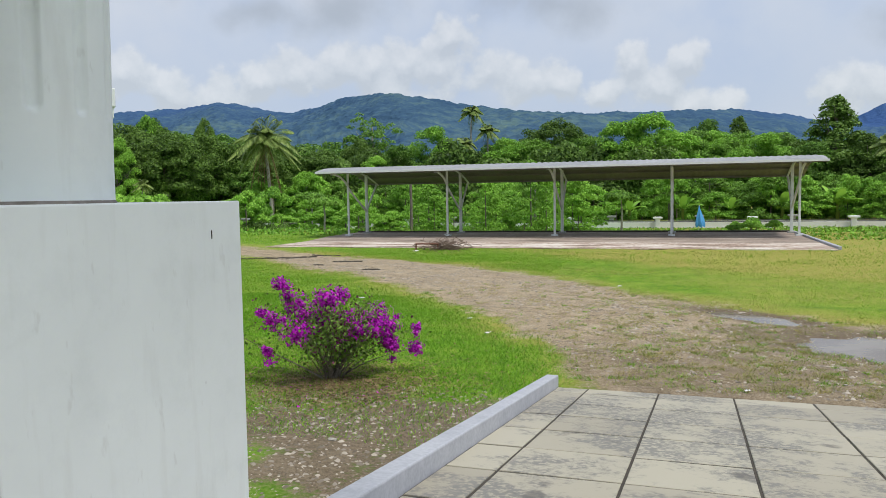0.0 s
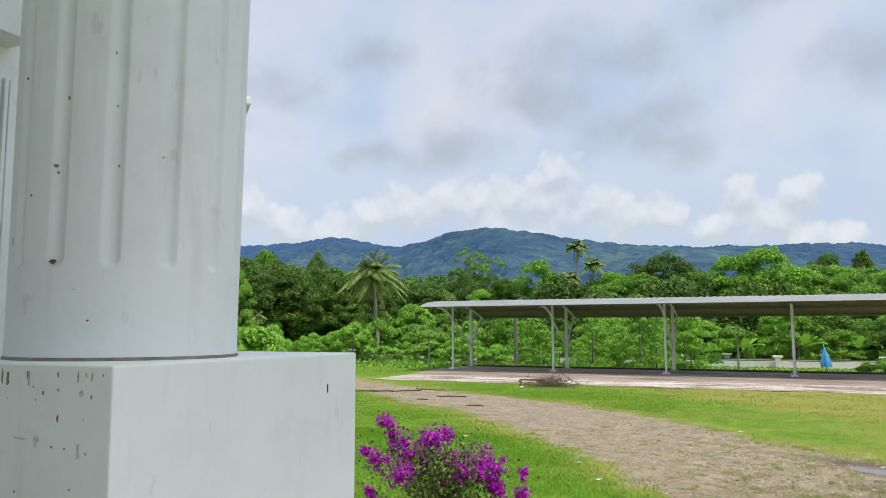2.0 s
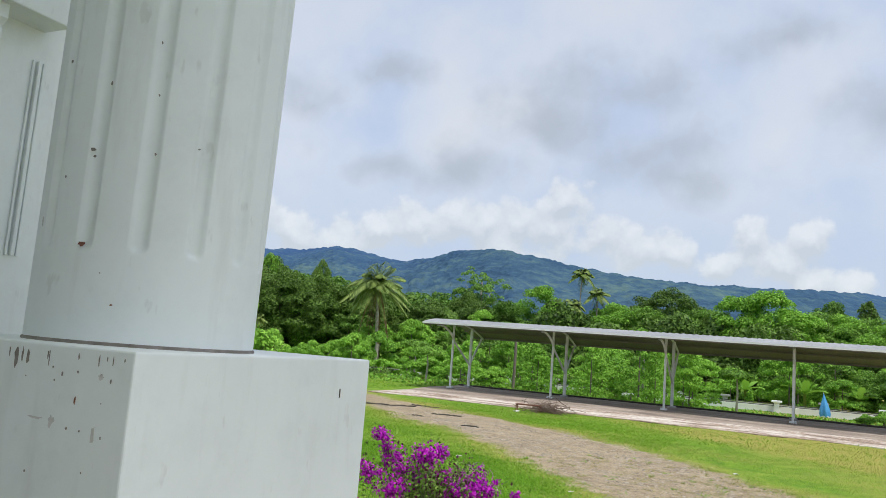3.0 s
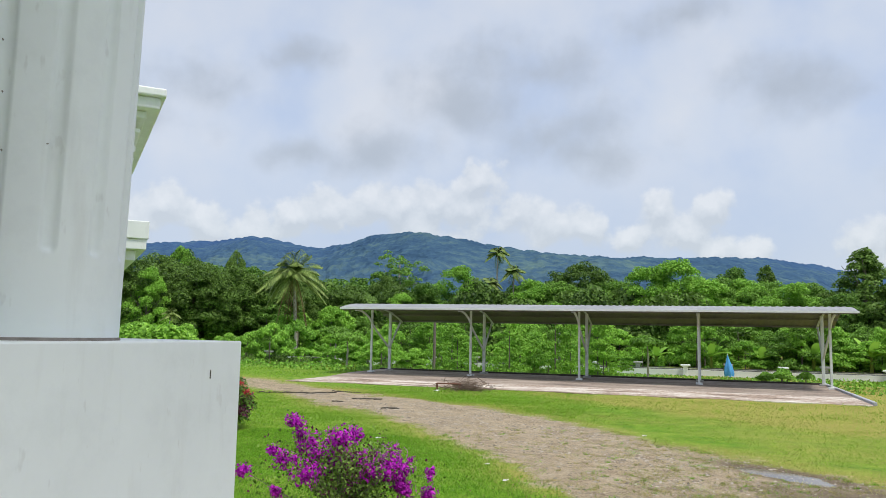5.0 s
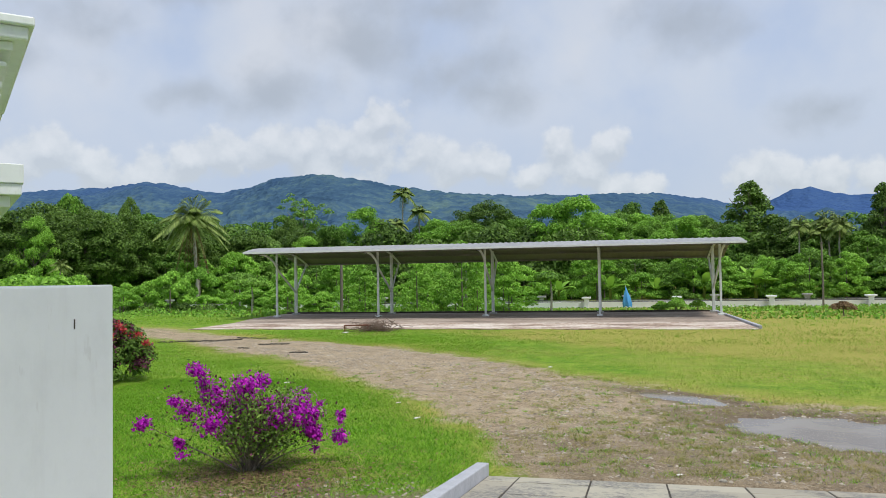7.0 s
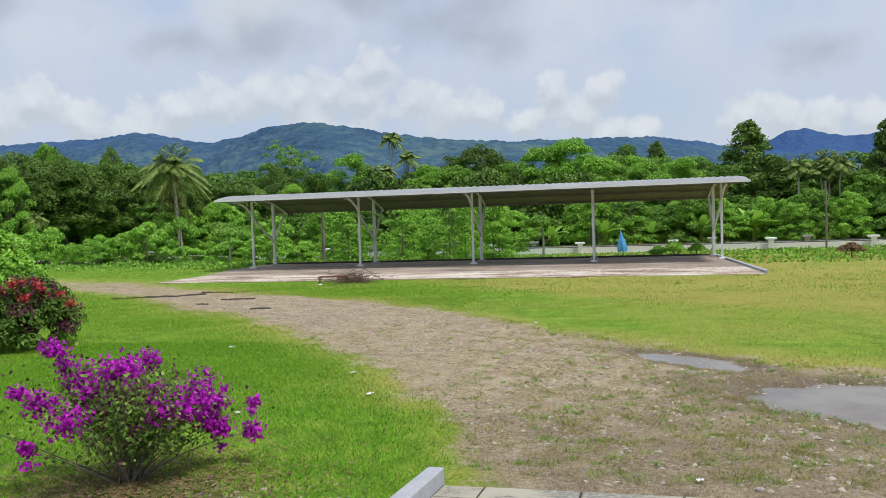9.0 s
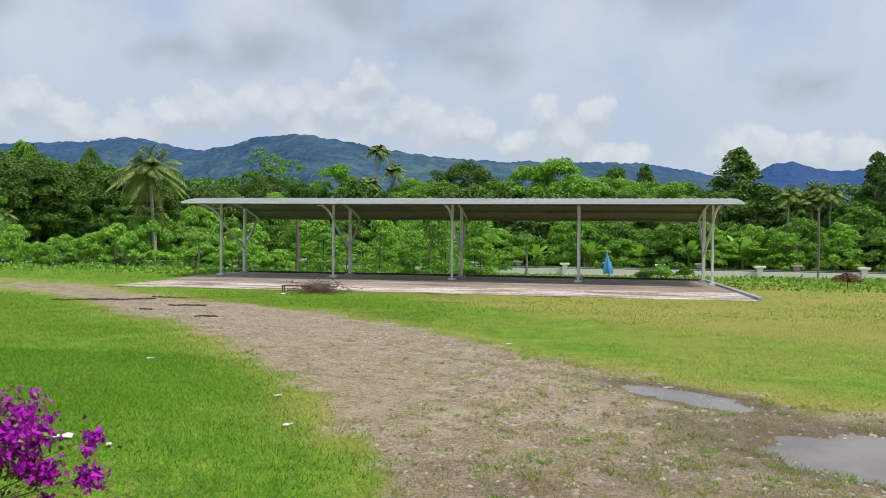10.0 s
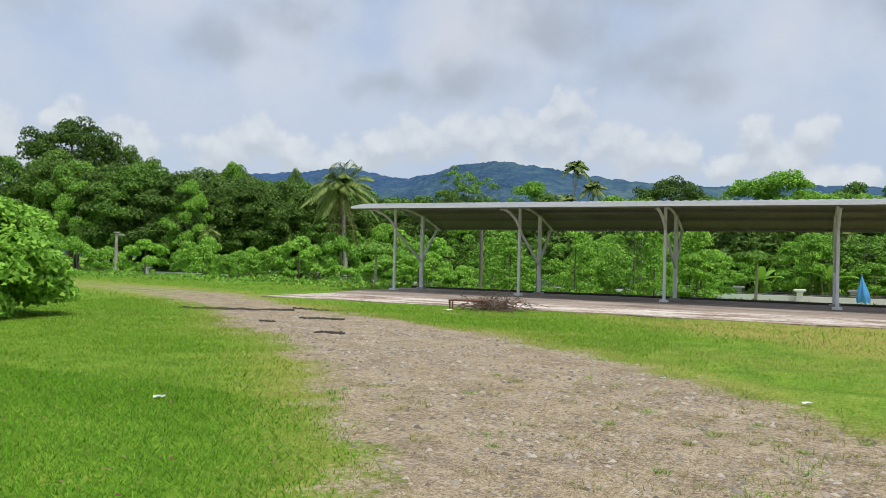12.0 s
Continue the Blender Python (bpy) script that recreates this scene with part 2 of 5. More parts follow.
LEAF_MID = leaf_material("leaf_mid", (0.030, 0.088, 0.012), (0.27, 0.50, 0.078), through=0.25, spread=0.35)
LEAF_BRIGHT = leaf_material("leaf_bright", (0.075, 0.220, 0.022), (0.40, 0.70, 0.100), through=0.3, spread=0.3)
LEAF_YELLOW = leaf_material("leaf_yellow", (0.120, 0.192, 0.024), (0.288, 0.348, 0.060), spread=0.4)
STRAW_LITTER = leaf_material("straw_litter", (0.10, 0.065, 0.035), (0.36, 0.27, 0.14), 0.8, 0.1, 0.0)
LEAF_BUSH = leaf_material("leaf_bush", (0.065, 0.13, 0.025), (0.32, 0.50, 0.10), 0.45, 0.3, spread=0.1)
LEAF_MAROON = leaf_material("leaf_maroon", (0.075, 0.020, 0.045), (0.20, 0.06, 0.11), 0.5, 0.25, spread=0.0)
FROND = leaf_material("frond", (0.070, 0.135, 0.025), (0.33, 0.42, 0.12), through=0.22, spread=0.1)
FROND_DRY = leaf_material("frond_dry", (0.16, 0.10, 0.05), (0.34, 0.24, 0.12), spread=0.1)
BRACT = leaf_material("bract", (0.30, 0.012, 0.34), (0.74, 0.035, 0.70), 0.5, 0.3, 0.05)
BRACT_RED = leaf_material("bract_red", (0.42, 0.035, 0.05), (0.62, 0.10, 0.10), 0.5, 0.3, 0.05)
GRASS = leaf_material("grass_blade", (0.040, 0.15, 0.010), (0.33, 0.65, 0.055), 0.6, 0.5, 0.0)
GRASS_FAR = leaf_material("grass_far", (0.11, 0.25, 0.018), (0.33, 0.55, 0.055), 0.6, 0.5, 0.0)
GRASS_DRY = leaf_material("grass_dry", (0.270, 0.257, 0.068), (0.513, 0.459, 0.176), 0.7, 0.4, 0.0)
GRASS_MIX = leaf_material("grass_mixed", (0.14, 0.17, 0.035), (0.40, 0.44, 0.13), 0.6, 0.4, 0.0)
DEAD_LEAF = leaf_material("dead_leaf", (0.12, 0.07, 0.04), (0.32, 0.22, 0.12), 0.8, 0.1, 0.0)


def water_material():
    m, t, b = material("muddy_water", 0.03)
    b.inputs["IOR"].default_value = 1.33
    v = object_coord(t)
    r = ramp_node(t, [(0.4, (0.16, 0.13, 0.10)), (0.6, (0.22, 0.19, 0.15))])
    t.links.new(noise_node(t, v, 1.2, 4), r.inputs[0])
    t.links.new(r.outputs[0], b.inputs["Base Color"])
    bump(t, b, noise_node(t, v, 9, 2), 0.04, 0.004)
    return m


WATER = water_material()


def slab_material(name, tones, streak):
    """Old concrete, worn and stained in long uneven patches."""
    m, t, b = material(name, 0.85)
    g = t.nodes.new("ShaderNodeNewGeometry")
    mp = t.nodes.new("ShaderNodeMapping")
    mp.inputs["Scale"].default_value = (streak, 1, 1)
    t.links.new(g.outputs["Position"], mp.inputs["Vector"])
    patch, grain = noise_node(t, mp.outputs[0], 0.9, 9, 0.72), noise_node(t, g.outputs["Position"], 6, 6, 0.65)
    r = ramp_node(t, tones)
    t.links.new(math_node(t, "ADD", math_node(t, "MULTIPLY", patch, 0.7), math_node(t, "MULTIPLY", grain, 0.3)), r.inputs[0])
    t.links.new(r.outputs[0], b.inputs["Base Color"])
    bump(t, b, grain, 0.3, 0.01)
    return m


CLAY = slab_material("slab_concrete", [(0.38, (0.16, 0.125, 0.10)), (0.49, (0.29, 0.23, 0.185)), (0.60, (0.44, 0.365, 0.30))], 0.35)
PALE_SLAB = slab_material("slab_edge", [(0.42, (0.17, 0.12, 0.085)), (0.48, (0.37, 0.27, 0.205)), (0.51, (0.50, 0.42, 0.35)), (0.57, (0.68, 0.63, 0.56))], 0.3)


def tile_material():
    """Cement tile, cream, worn grey in patches that differ from tile to tile."""
    m, t, b = material("cement_tile", 0.55)
    c = t.nodes.new("ShaderNodeNewGeometry")
    v = c.outputs["Position"]
    o = t.nodes.new("ShaderNodeObjectInfo")
    tone = ramp_node(t, [(0.0, (0.34, 0.31, 0.24)), (1.0, (0.44, 0.41, 0.32))])
    t.links.new(o.outputs["Random"], tone.inputs[0])
    worn = node_range(t, noise_node(t, v, 1.1, 10, 0.78), 0.47, 0.54)
    grit = node_range(t, noise_node(t, v, 26, 4, 0.6), 0.40, 0.52)
    base = mix_color(t, math_node(t, "MULTIPLY", math_node(t, "MULTIPLY", worn, grit), 0.8), tone.outputs[0], (0.15, 0.148, 0.142))
    spill = node_range(t, noise_node(t, v, 2.7, 7, 0.6), 0.62, 0.68)
    base = mix_color(t, math_node(t, "MULTIPLY", spill, 0.7), base, (0.10, 0.09, 0.08))
    t.links.new(base, b.inputs["Base Color"])
    bump(t, b, noise_node(t, v, 40, 5), 0.2, 0.004)
    return m


TILE = tile_material()


def ground_material():
    """Lawn, dirt track and gravel on one sheet, by masks carried on the mesh."""
    m, t, b = material("ground", 0.9)
    b.inputs["Specular IOR Level"].default_value = 0.15
    g = t.nodes.new("ShaderNodeNewGeometry")
    v = g.outputs["Position"]

    def mask(name):
        n = t.nodes.new("ShaderNodeAttribute")
        n.attribute_name = name
        return n.outputs["Fac"]

    big, mid, fine, grit = (noise_node(t, v, s, d, 0.6) for s, d in ((0.35, 5), (2.2, 7), (22, 6), (75, 4)))
    grass = ramp_node(t, [(0.36, (0.060, 0.140, 0.010)), (0.52, (0.155, 0.285, 0.022)), (0.64, (0.31, 0.36, 0.060))])
    t.links.new(math_node(t, "ADD", math_node(t, "MULTIPLY", mid, 0.5), math_node(t, "MULTIPLY", fine, 0.5)), grass.inputs[0])
    wide_map = t.nodes.new("ShaderNodeMapping")
    wide_map.inputs["Scale"].default_value = (0.16, 0.62, 1)
    t.links.new(v, wide_map.inputs["Vector"])
    bands = noise_node(t, wide_map.outputs[0], 1.0, 7, 0.62)
    straw = ramp_node(t, [(0.35, (0.215, 0.225, 0.040)), (0.65, (0.40, 0.345, 0.095))])
    t.links.new(fine, straw.inputs[0])
    dry = node_range(t, math_node(t, "ADD", math_node(t, "ADD", math_node(t, "MULTIPLY", big, 0.4), math_node(t, "MULTIPLY", bands, 0.6)), mask("dry")), 0.56, 1.0)
    lawn = mix_color(t, dry, grass.outputs[0], straw.outputs[0])
    earth = ramp_node(t, [(0.40, (0.120, 0.090, 0.054)), (0.50, (0.325, 0.258, 0.168)), (0.59, (0.52, 0.43, 0.30))])
    t.links.new(math_node(t, "ADD", math_node(t, "MULTIPLY", mid, 0.22), math_node(t, "ADD", math_node(t, "MULTIPLY", fine, 0.33), math_node(t, "MULTIPLY", grit, 0.45))), earth.inputs[0])
    peb = node(t, "ShaderNodeTexVoronoi", Scale=26.0)
    t.links.new(v, peb.inputs["Vector"])
    pebmask = math_node(t, "MULTIPLY", node_range(t, peb.outputs["Distance"], 0.34, 0.26), node_range(t, noise_node(t, v, 3.1, 4), 0.42, 0.62))
    pebcol = ramp_node(t, [(0.0, (0.16, 0.14, 0.12)), (1.0, (0.46, 0.43, 0.38))])
    psep = t.nodes.new("ShaderNodeSeparateColor")
    t.links.new(peb.outputs["Color"], psep.inputs[0])
    t.links.new(psep.outputs[0], pebcol.inputs[0])
    dirt = mix_color(t, math_node(t, "MULTIPLY", pebmask, 0.9), earth.outputs[0], pebcol.outputs[0])
    crumbs = node(t, "ShaderNodeTexVoronoi", Scale=62.0)
    t.links.new(v, crumbs.inputs["Vector"])
    crumbmask = math_node(t, "MULTIPLY", node_range(t, crumbs.outputs["Distance"], 0.30, 0.22), node_range(t, noise_node(t, v, 5.3, 3), 0.45, 0.6))
    dirt = mix_color(t, math_node(t, "MULTIPLY", crumbmask, 0.7), dirt, (0.06, 0.05, 0.035))
    darkened = mask("wet_dark")
    dirt = mix_color(t, math_node(t, "MULTIPLY", darkened, 0.7), dirt, (0.085, 0.065, 0.045))
    edge = node_range(t, math_node(t, "ADD", mask("dirt"), math_node(t, "MULTIPLY", math_node(t, "SUBTRACT", math_node(t, "ADD", math_node(t, "MULTIPLY", mid, 0.6), math_node(t, "MULTIPLY", fine, 0.4)), 0.5), 1.9)), 0.36, 0.66)
    base = mix_color(t, edge, lawn, dirt)
    t.links.new(base, b.inputs["Base Color"])
    h = math_node(t, "ADD", fine, math_node(t, "ADD", math_node(t, "MULTIPLY", grit, 0.4), math_node(t, "MULTIPLY", pebmask, 0.6)))
    bump(t, b, h, 0.6, 0.03)
    return m


GROUND = ground_material()


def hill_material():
    """Far forested slopes: tree-crown mottling, with blue distance haze put into the colour."""
    m, t, b = material("hazed_forest", 0.95)
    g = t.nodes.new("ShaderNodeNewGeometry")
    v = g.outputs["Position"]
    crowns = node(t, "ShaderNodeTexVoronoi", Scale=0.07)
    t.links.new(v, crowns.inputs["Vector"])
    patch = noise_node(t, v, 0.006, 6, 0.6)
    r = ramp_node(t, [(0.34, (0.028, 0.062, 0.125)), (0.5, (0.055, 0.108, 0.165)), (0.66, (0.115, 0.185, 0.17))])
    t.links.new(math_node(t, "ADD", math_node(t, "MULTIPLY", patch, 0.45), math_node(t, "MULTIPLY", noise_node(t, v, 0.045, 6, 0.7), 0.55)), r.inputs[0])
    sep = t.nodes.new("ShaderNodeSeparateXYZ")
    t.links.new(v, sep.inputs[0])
    # aerial haze painted in: the slopes turn bluer farther away
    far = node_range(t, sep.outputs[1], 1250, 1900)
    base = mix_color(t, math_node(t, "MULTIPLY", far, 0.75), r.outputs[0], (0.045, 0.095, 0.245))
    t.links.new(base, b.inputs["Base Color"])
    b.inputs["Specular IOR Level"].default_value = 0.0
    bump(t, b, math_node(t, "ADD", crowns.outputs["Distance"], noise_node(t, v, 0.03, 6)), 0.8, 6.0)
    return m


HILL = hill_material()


# ---- mesh helpers ----
def part(name, bm, mat, parent=None, label="", smooth=False):
    """Links a bmesh as one mesh object, under a thing or a part."""
    me = bpy.data.meshes.new(name)
    bmesh.ops.recalc_face_normals(bm, faces=bm.faces)
    bm.to_mesh(me)
    bm.free()
    me.materials.append(mat)
    if smooth:
        me.shade_smooth()
    ob = new(name, me)
    ob.parent = parent
    return tagged(ob, label)


def raw(name, verts, faces, mat, parent=None, label="", smooth=False):
    """Links arrays of vertices and equal-sized faces as one mesh object."""
    verts, faces = np.asarray(verts, np.float32), np.asarray(faces, np.int32)
    me = bpy.data.meshes.new(name)
    n = faces.shape[1]
    me.vertices.add(len(verts))
    me.vertices.foreach_set("co", verts.ravel())
    me.loops.add(faces.size)
    me.loops.foreach_set("vertex_index", faces.ravel())
    me.polygons.add(len(faces))
    me.polygons.foreach_set("loop_start", np.arange(0, faces.size, n, dtype=np.int32))
    me.update(calc_edges=True)
    me.validate()
    me.materials.append(mat)
    if smooth:
        me.shade_smooth()
    ob = new(name, me)
    ob.parent = parent
    return tagged(ob, label)


def empty(name, place, label, category, group="", kind=""):
    ob = new(name)
    ob.empty_display_size = 0.2
    ob.location = place
    return tagged(ob, label, category, group, kind)


def box(bm, x0, x1, y0, y1, z0, z1, bevel=0.0):
    m = Matrix.Translation(((x0 + x1) / 2, (y0 + y1) / 2, (z0 + z1) / 2)) @ Matrix.Diagonal((x1 - x0, y1 - y0, z1 - z0, 1))
    made = bmesh.ops.create_cube(bm, size=1, matrix=m)["verts"]
    if bevel:
        edges = list({e for v in made for e in v.link_edges})
        bmesh.ops.bevel(bm, geom=edges, offset=bevel, segments=2, affect="EDGES", profile=0.5)
    return bm


def boxed(*dims, bevel=0.0):
    return box(bmesh.new(), *dims, bevel=bevel)


def tube_arrays(points, radii, sides=8):
    """A tapered tube along points: vertices and quads."""
    points, radii = np.asarray(points, float), np.broadcast_to(np.asarray(radii, float), len(points))
    ahead = np.gradient(points, axis=0)
    ahead /= np.linalg.norm(ahead, axis=1)[:, None] + 1e-9
    ref = np.array([1.0, 0, 0]) if abs(ahead[:, 0]).mean() < 0.8 else np.array([0, 1.0, 0])
    u = np.cross(ahead, ref)
    u /= np.linalg.norm(u, axis=1)[:, None] + 1e-9
    w = np.cross(ahead, u)
    a = np.linspace(0, 2 * np.pi, sides, endpoint=False)
    ring = np.cos(a)[None, :, None] * u[:, None] + np.sin(a)[None, :, None] * w[:, None]
    verts = (points[:, None] + ring * radii[:, None, None]).reshape(-1, 3)
    k, j = np.meshgrid(np.arange(len(points) - 1), np.arange(sides), indexing="ij")
    nxt = (j + 1) % sides
    quads = np.stack([k * sides + j, k * sides + nxt, (k + 1) * sides + nxt, (k + 1) * sides + j], -1).reshape(-1, 4)
    return verts, quads


def join_arrays(pieces):
    verts, faces, base = [], [], 0
    for v, f in pieces:
        verts.append(v)
        faces.append(np.asarray(f) + base)
        base += len(v)
    return np.concatenate(verts), np.concatenate(faces)


def tubes(name, runs, mat, parent=None, label="", sides=8):
    v, f = join_arrays([tube_arrays(p, r, sides) for p, r in runs])
    return raw(name, v, f, mat, parent, label, smooth=True)


rng = np.random.default_rng(7)


def leaf_arrays(centres, ahead, normal, length, width):
    """One folded rhombic leaf for each centre."""
    ahead = ahead / (np.linalg.norm(ahead, axis=1)[:, None] + 1e-9)
    side = np.cross(normal, ahead)
    side /= np.linalg.norm(side, axis=1)[:, None] + 1e-9
    nrm = np.cross(ahead, side)
    length, width = np.broadcast_to(length, len(centres))[:, None], np.broadcast_to(width, len(centres))[:, None]
    a, c = centres - ahead * length / 2, centres + ahead * length / 2
    mid = centres + ahead * length * 0.05 - nrm * width * 0.15
    b, d = mid + side * width / 2, mid - side * width / 2
    verts = np.stack([a, b, c, d], 1).reshape(-1, 3)
    faces = np.arange(len(verts)).reshape(-1, 4)
    return verts, faces


def spike_arrays(centres, ahead, normal, length, width):
    """One pointed three-cornered leaf for each centre."""
    ahead = ahead / (np.linalg.norm(ahead, axis=1)[:, None] + 1e-9)
    side = np.cross(normal, ahead)
    side /= np.linalg.norm(side, axis=1)[:, None] + 1e-9
    foot = centres - ahead * length[:, None] * 0.4
    verts = np.stack([foot + side * width[:, None] / 2, foot - side * width[:, None] / 2, centres + ahead * length[:, None] * 0.6], 1).reshape(-1, 3)
    return verts, np.arange(len(verts)).reshape(-1, 3)


def unit(n):
    v = rng.normal(size=(n, 3))
    return v / np.linalg.norm(v, axis=1)[:, None]


def crown_arrays(clumps, leaves, length, width, droop=0.3, flat=0.75):
    """Leaves on the shells of many clumps (x, y, z, radius): an uneven crown with gaps."""
    clumps = np.asarray(clumps, float)
    share = clumps[:, 3] ** 2 / (clumps[:, 3] ** 2).sum()
    which = rng.choice(len(clumps), leaves, p=share)
    out = unit(leaves)
    out[:, 2] = np.where(out[:, 2] < -0.2, -out[:, 2], out[:, 2])
    r = clumps[which, 3] * (1.12 - 0.42 * rng.uniform(0, 1, leaves) ** 1.8)
    centres = clumps[which, :3] + out * r[:, None] * np.array([1, 1, flat])
    ahead = np.cross(out, unit(leaves)) + unit(leaves) * 0.6
    ahead[:, 2] -= droop * 0.5
    normal = out * 0.8 + unit(leaves) * 0.75 + np.array([0, 0, 0.5])
    return spike_arrays(centres, ahead, normal, length * rng.uniform(0.6, 1.3, leaves), width * rng.uniform(0.6, 1.3, leaves))


# ---- ground ----
LEFT_X, LEFT_Y = (-40, -26, -19.5, -13, -11, -7.8, -4.5, -2.5, -1.65, -0.95, 0.0), (33, 28.4, 26, 22.3, 20.0, 17.8, 14.1, 11.2, 9.9, 7.9, 6.6)
RIGHT_X, RIGHT_Y = (-40, -25, -18, -13.6, -9.5, -6.3, -3.6, -1.5, -0.8, 0.8, 2.0, 3.2, 9, 30), (35, 31.3, 29.0, 25.2, 22.9, 21.1, 18.8, 16.5, 15.3, 13.8, 12.8, 12.0, 8.5, 4)


def wobble(x, y, s, seed=0.0):
    """Smooth cheap noise from crossed waves, about -1 to 1."""
    a = np.sin(x * s + seed + 1.7 * np.sin(y * s * 0.7 + seed * 2)) * np.sin(y * s * 1.13 - seed + 1.3 * np.sin(x * s * 0.9))
    b = np.sin(x * s * 2.3 + 4 + seed + np.sin(y * s * 1.9)) * np.sin(y * s * 2.7 + seed * 3)
    return 0.65 * a + 0.35 * b


def step(v, lo, hi):
    t = np.clip((v - lo) / (hi - lo), 0, 1)
    return t * t * (3 - 2 * t)


def pool_shape(x, y, cx, cy, turn, a, b):
    c, s = math.cos(radians(turn)), math.sin(radians(turn))
    u, w = (x - cx) * c + (y - cy) * s, -(x - cx) * s + (y - cy) * c
    return np.sqrt((u / a) ** 2 + (w / b) ** 2) + 0.16 * wobble(x, y, 3.1, cx)


POOLS = ((1.47, 12.60, -43, 0.98, 0.38), (3.62, 9.95, -28, 1.95, 0.92))


def track_depth(x, y):
    """How far inside the dirt track a place lies, in metres; negative on the lawn."""
    return np.minimum(y - np.interp(x, LEFT_X, LEFT_Y), np.interp(x, RIGHT_X, RIGHT_Y) - y) * 0.72


def gravel_depth(x, y):
    """The bare, stony patch between the shrub and the ramp."""
    return 1.0 - np.sqrt(((x + 2.2) / 2.1) ** 2 + ((y - 5.2) / 1.9) ** 2)


def height(x, y):
    z = 0.022 * wobble(x, y, 0.9) + 0.012 * wobble(x, y, 3.3, 2.0)
    for cx, cy, turn, a, b in POOLS:
        z = np.where(pool_shape(x, y, cx, cy, turn, a, b) < 2.2, z * 0.5, z)
        z = z - 0.075 * step(pool_shape(x, y, cx, cy, turn, a, b), 1.45, 0.55)
    z = z - 0.75 * step(y, 40.4, 50)
    return np.where(((x > -1.3) & (y < 7.3) & (y > -12)) | ((x > -17.4) & (x < 5.6) & (y > 28.1) & (y < 40.3)), np.minimum(z, -0.03), z)


def spaced(dense_lo, dense_hi, pitch, lo, hi, grow=1.22):
    mid = list(np.arange(dense_lo, dense_hi, pitch))
    for sign, start, end in ((1, mid[-1], hi), (-1, mid[0], lo)):
        at, hop = start, pitch
        while (end - at) * sign > 0:
            hop = min(hop * grow, 260)
            at += hop * sign
            mid.append(at)
    return np.array(sorted(mid))


gx, gy = spaced(-15, 7, 0.11, -4200, 4200), spaced(1.0, 27, 0.11, -300, 4300)
GX, GY = np.meshgrid(gx, gy)
cols = len(gx)
gi, gj = np.meshgrid(np.arange(len(gy) - 1), np.arange(cols - 1), indexing="ij")
gq = np.stack([gi * cols + gj, gi * cols + gj + 1, (gi + 1) * cols + gj + 1, (gi + 1) * cols + gj], -1).reshape(-1, 4)
ground = raw("ground", np.stack([GX, GY, height(GX, GY)], -1).reshape(-1, 3), gq, GROUND, smooth=True)
tagged(ground, "lawn and stony dirt track, damp in places", "ground", kind="structure")
px, py = GX.ravel(), GY.ravel()
depth = track_depth(px, py)
fade = 1 - 0.55 * step(-px, 9, 26)
dirt_mask = np.maximum(step(depth + 0.3 * wobble(px, py, 1.6, 1.0), -1.0, 0.9) * fade, step(gravel_depth(px, py) + 0.3 * wobble(px, py, 2.2, 4.0), -0.15, 0.5) * 0.75)
wet_dark_mask = np.zeros(len(px))
dirt_mask = np.maximum(dirt_mask, 0.62 * step(np.hypot((px + 3.35) / 1.25, py - 6.5), 1.15, 0.5))
for pool in POOLS:
    wet_dark_mask = np.maximum(wet_dark_mask, step(pool_shape(px, py, *pool), 2.0, 1.0))
    dirt_mask = np.maximum(dirt_mask, step(pool_shape(px, py, *pool), 1.5, 1.05))
dry_mask = 0.30 * step(-np.abs(depth), -1.6, -0.2) + 0.34 * step(py - np.interp(px, RIGHT_X, RIGHT_Y), 3.2, 8) * step(-py, -31, -26) + 0.16 * wobble(px, py, 0.5, 3) + 0.25 * step(py, 21, 25.5) * step(px, -8, -2)
dry_mask += 0.4 * step(np.hypot(px + 3.5, py - 6.9), 1.5, 0.5) + 0.22 * step(px, -4, 5) * step(py, 11, 15)
# darker soil on the gravel patch, in scattered spots and near the ramp
wet_dark_mask = np.maximum(wet_dark_mask, 0.95 * step(gravel_depth(px, py), -0.2, 0.4) + 0.15 * step(wobble(px, py, 0.9, 5.0), 0.2, 0.8) * step(depth, 0, 0.6))
wet_dark_mask = np.maximum(wet_dark_mask, 0.55 * step(-py - 0.6 * wobble(px, py, 1.4, 2.0), -11.5, -8.3) * step(px + 0.5 * wobble(px, py, 1.1, 6.0), -2.4, 0.2))
for key, values in (("dirt", dirt_mask), ("wet_dark", wet_dark_mask), ("dry", dry_mask)):
    ground.data.attributes.new(key, "FLOAT", "POINT").data.foreach_set("value", values.astype(np.float32))


def puddle(cx, cy, turn, a, b, label):
    angle = np.linspace(0, 2 * np.pi, 48, endpoint=False)
    u, w = np.cos(angle) * a * 1.35, np.sin(angle) * b * 1.45
    c, s = math.cos(radians(turn)), math.sin(radians(turn))
    bm = bmesh.new()
    bm.faces.new([bm.verts.new((cx + p * c - q * s, cy + p * s + q * c, -0.034)) for p, q in zip(u, w)])
    ob = part("puddle", bm, WATER)
    return tagged(ob, label, "puddle", kind="structure")


puddle(*POOLS[0], "small brown puddle in the dirt track")
puddle(*POOLS[1], "wide muddy puddle reflecting the grey sky")

# ---- ramp, porch and kerb ----
SLOPE, RAMP_END, RAMP_TOP, PITCH = 0.12, 7.20, 1.347, 0.6855
ramp_z = lambda y: 0.02 + SLOPE * (RAMP_END - y)  # noqa: E731
PORCH_Z = ramp_z(RAMP_TOP)
RAMP_X0, RAMP_X1 = -1.015, 7.6


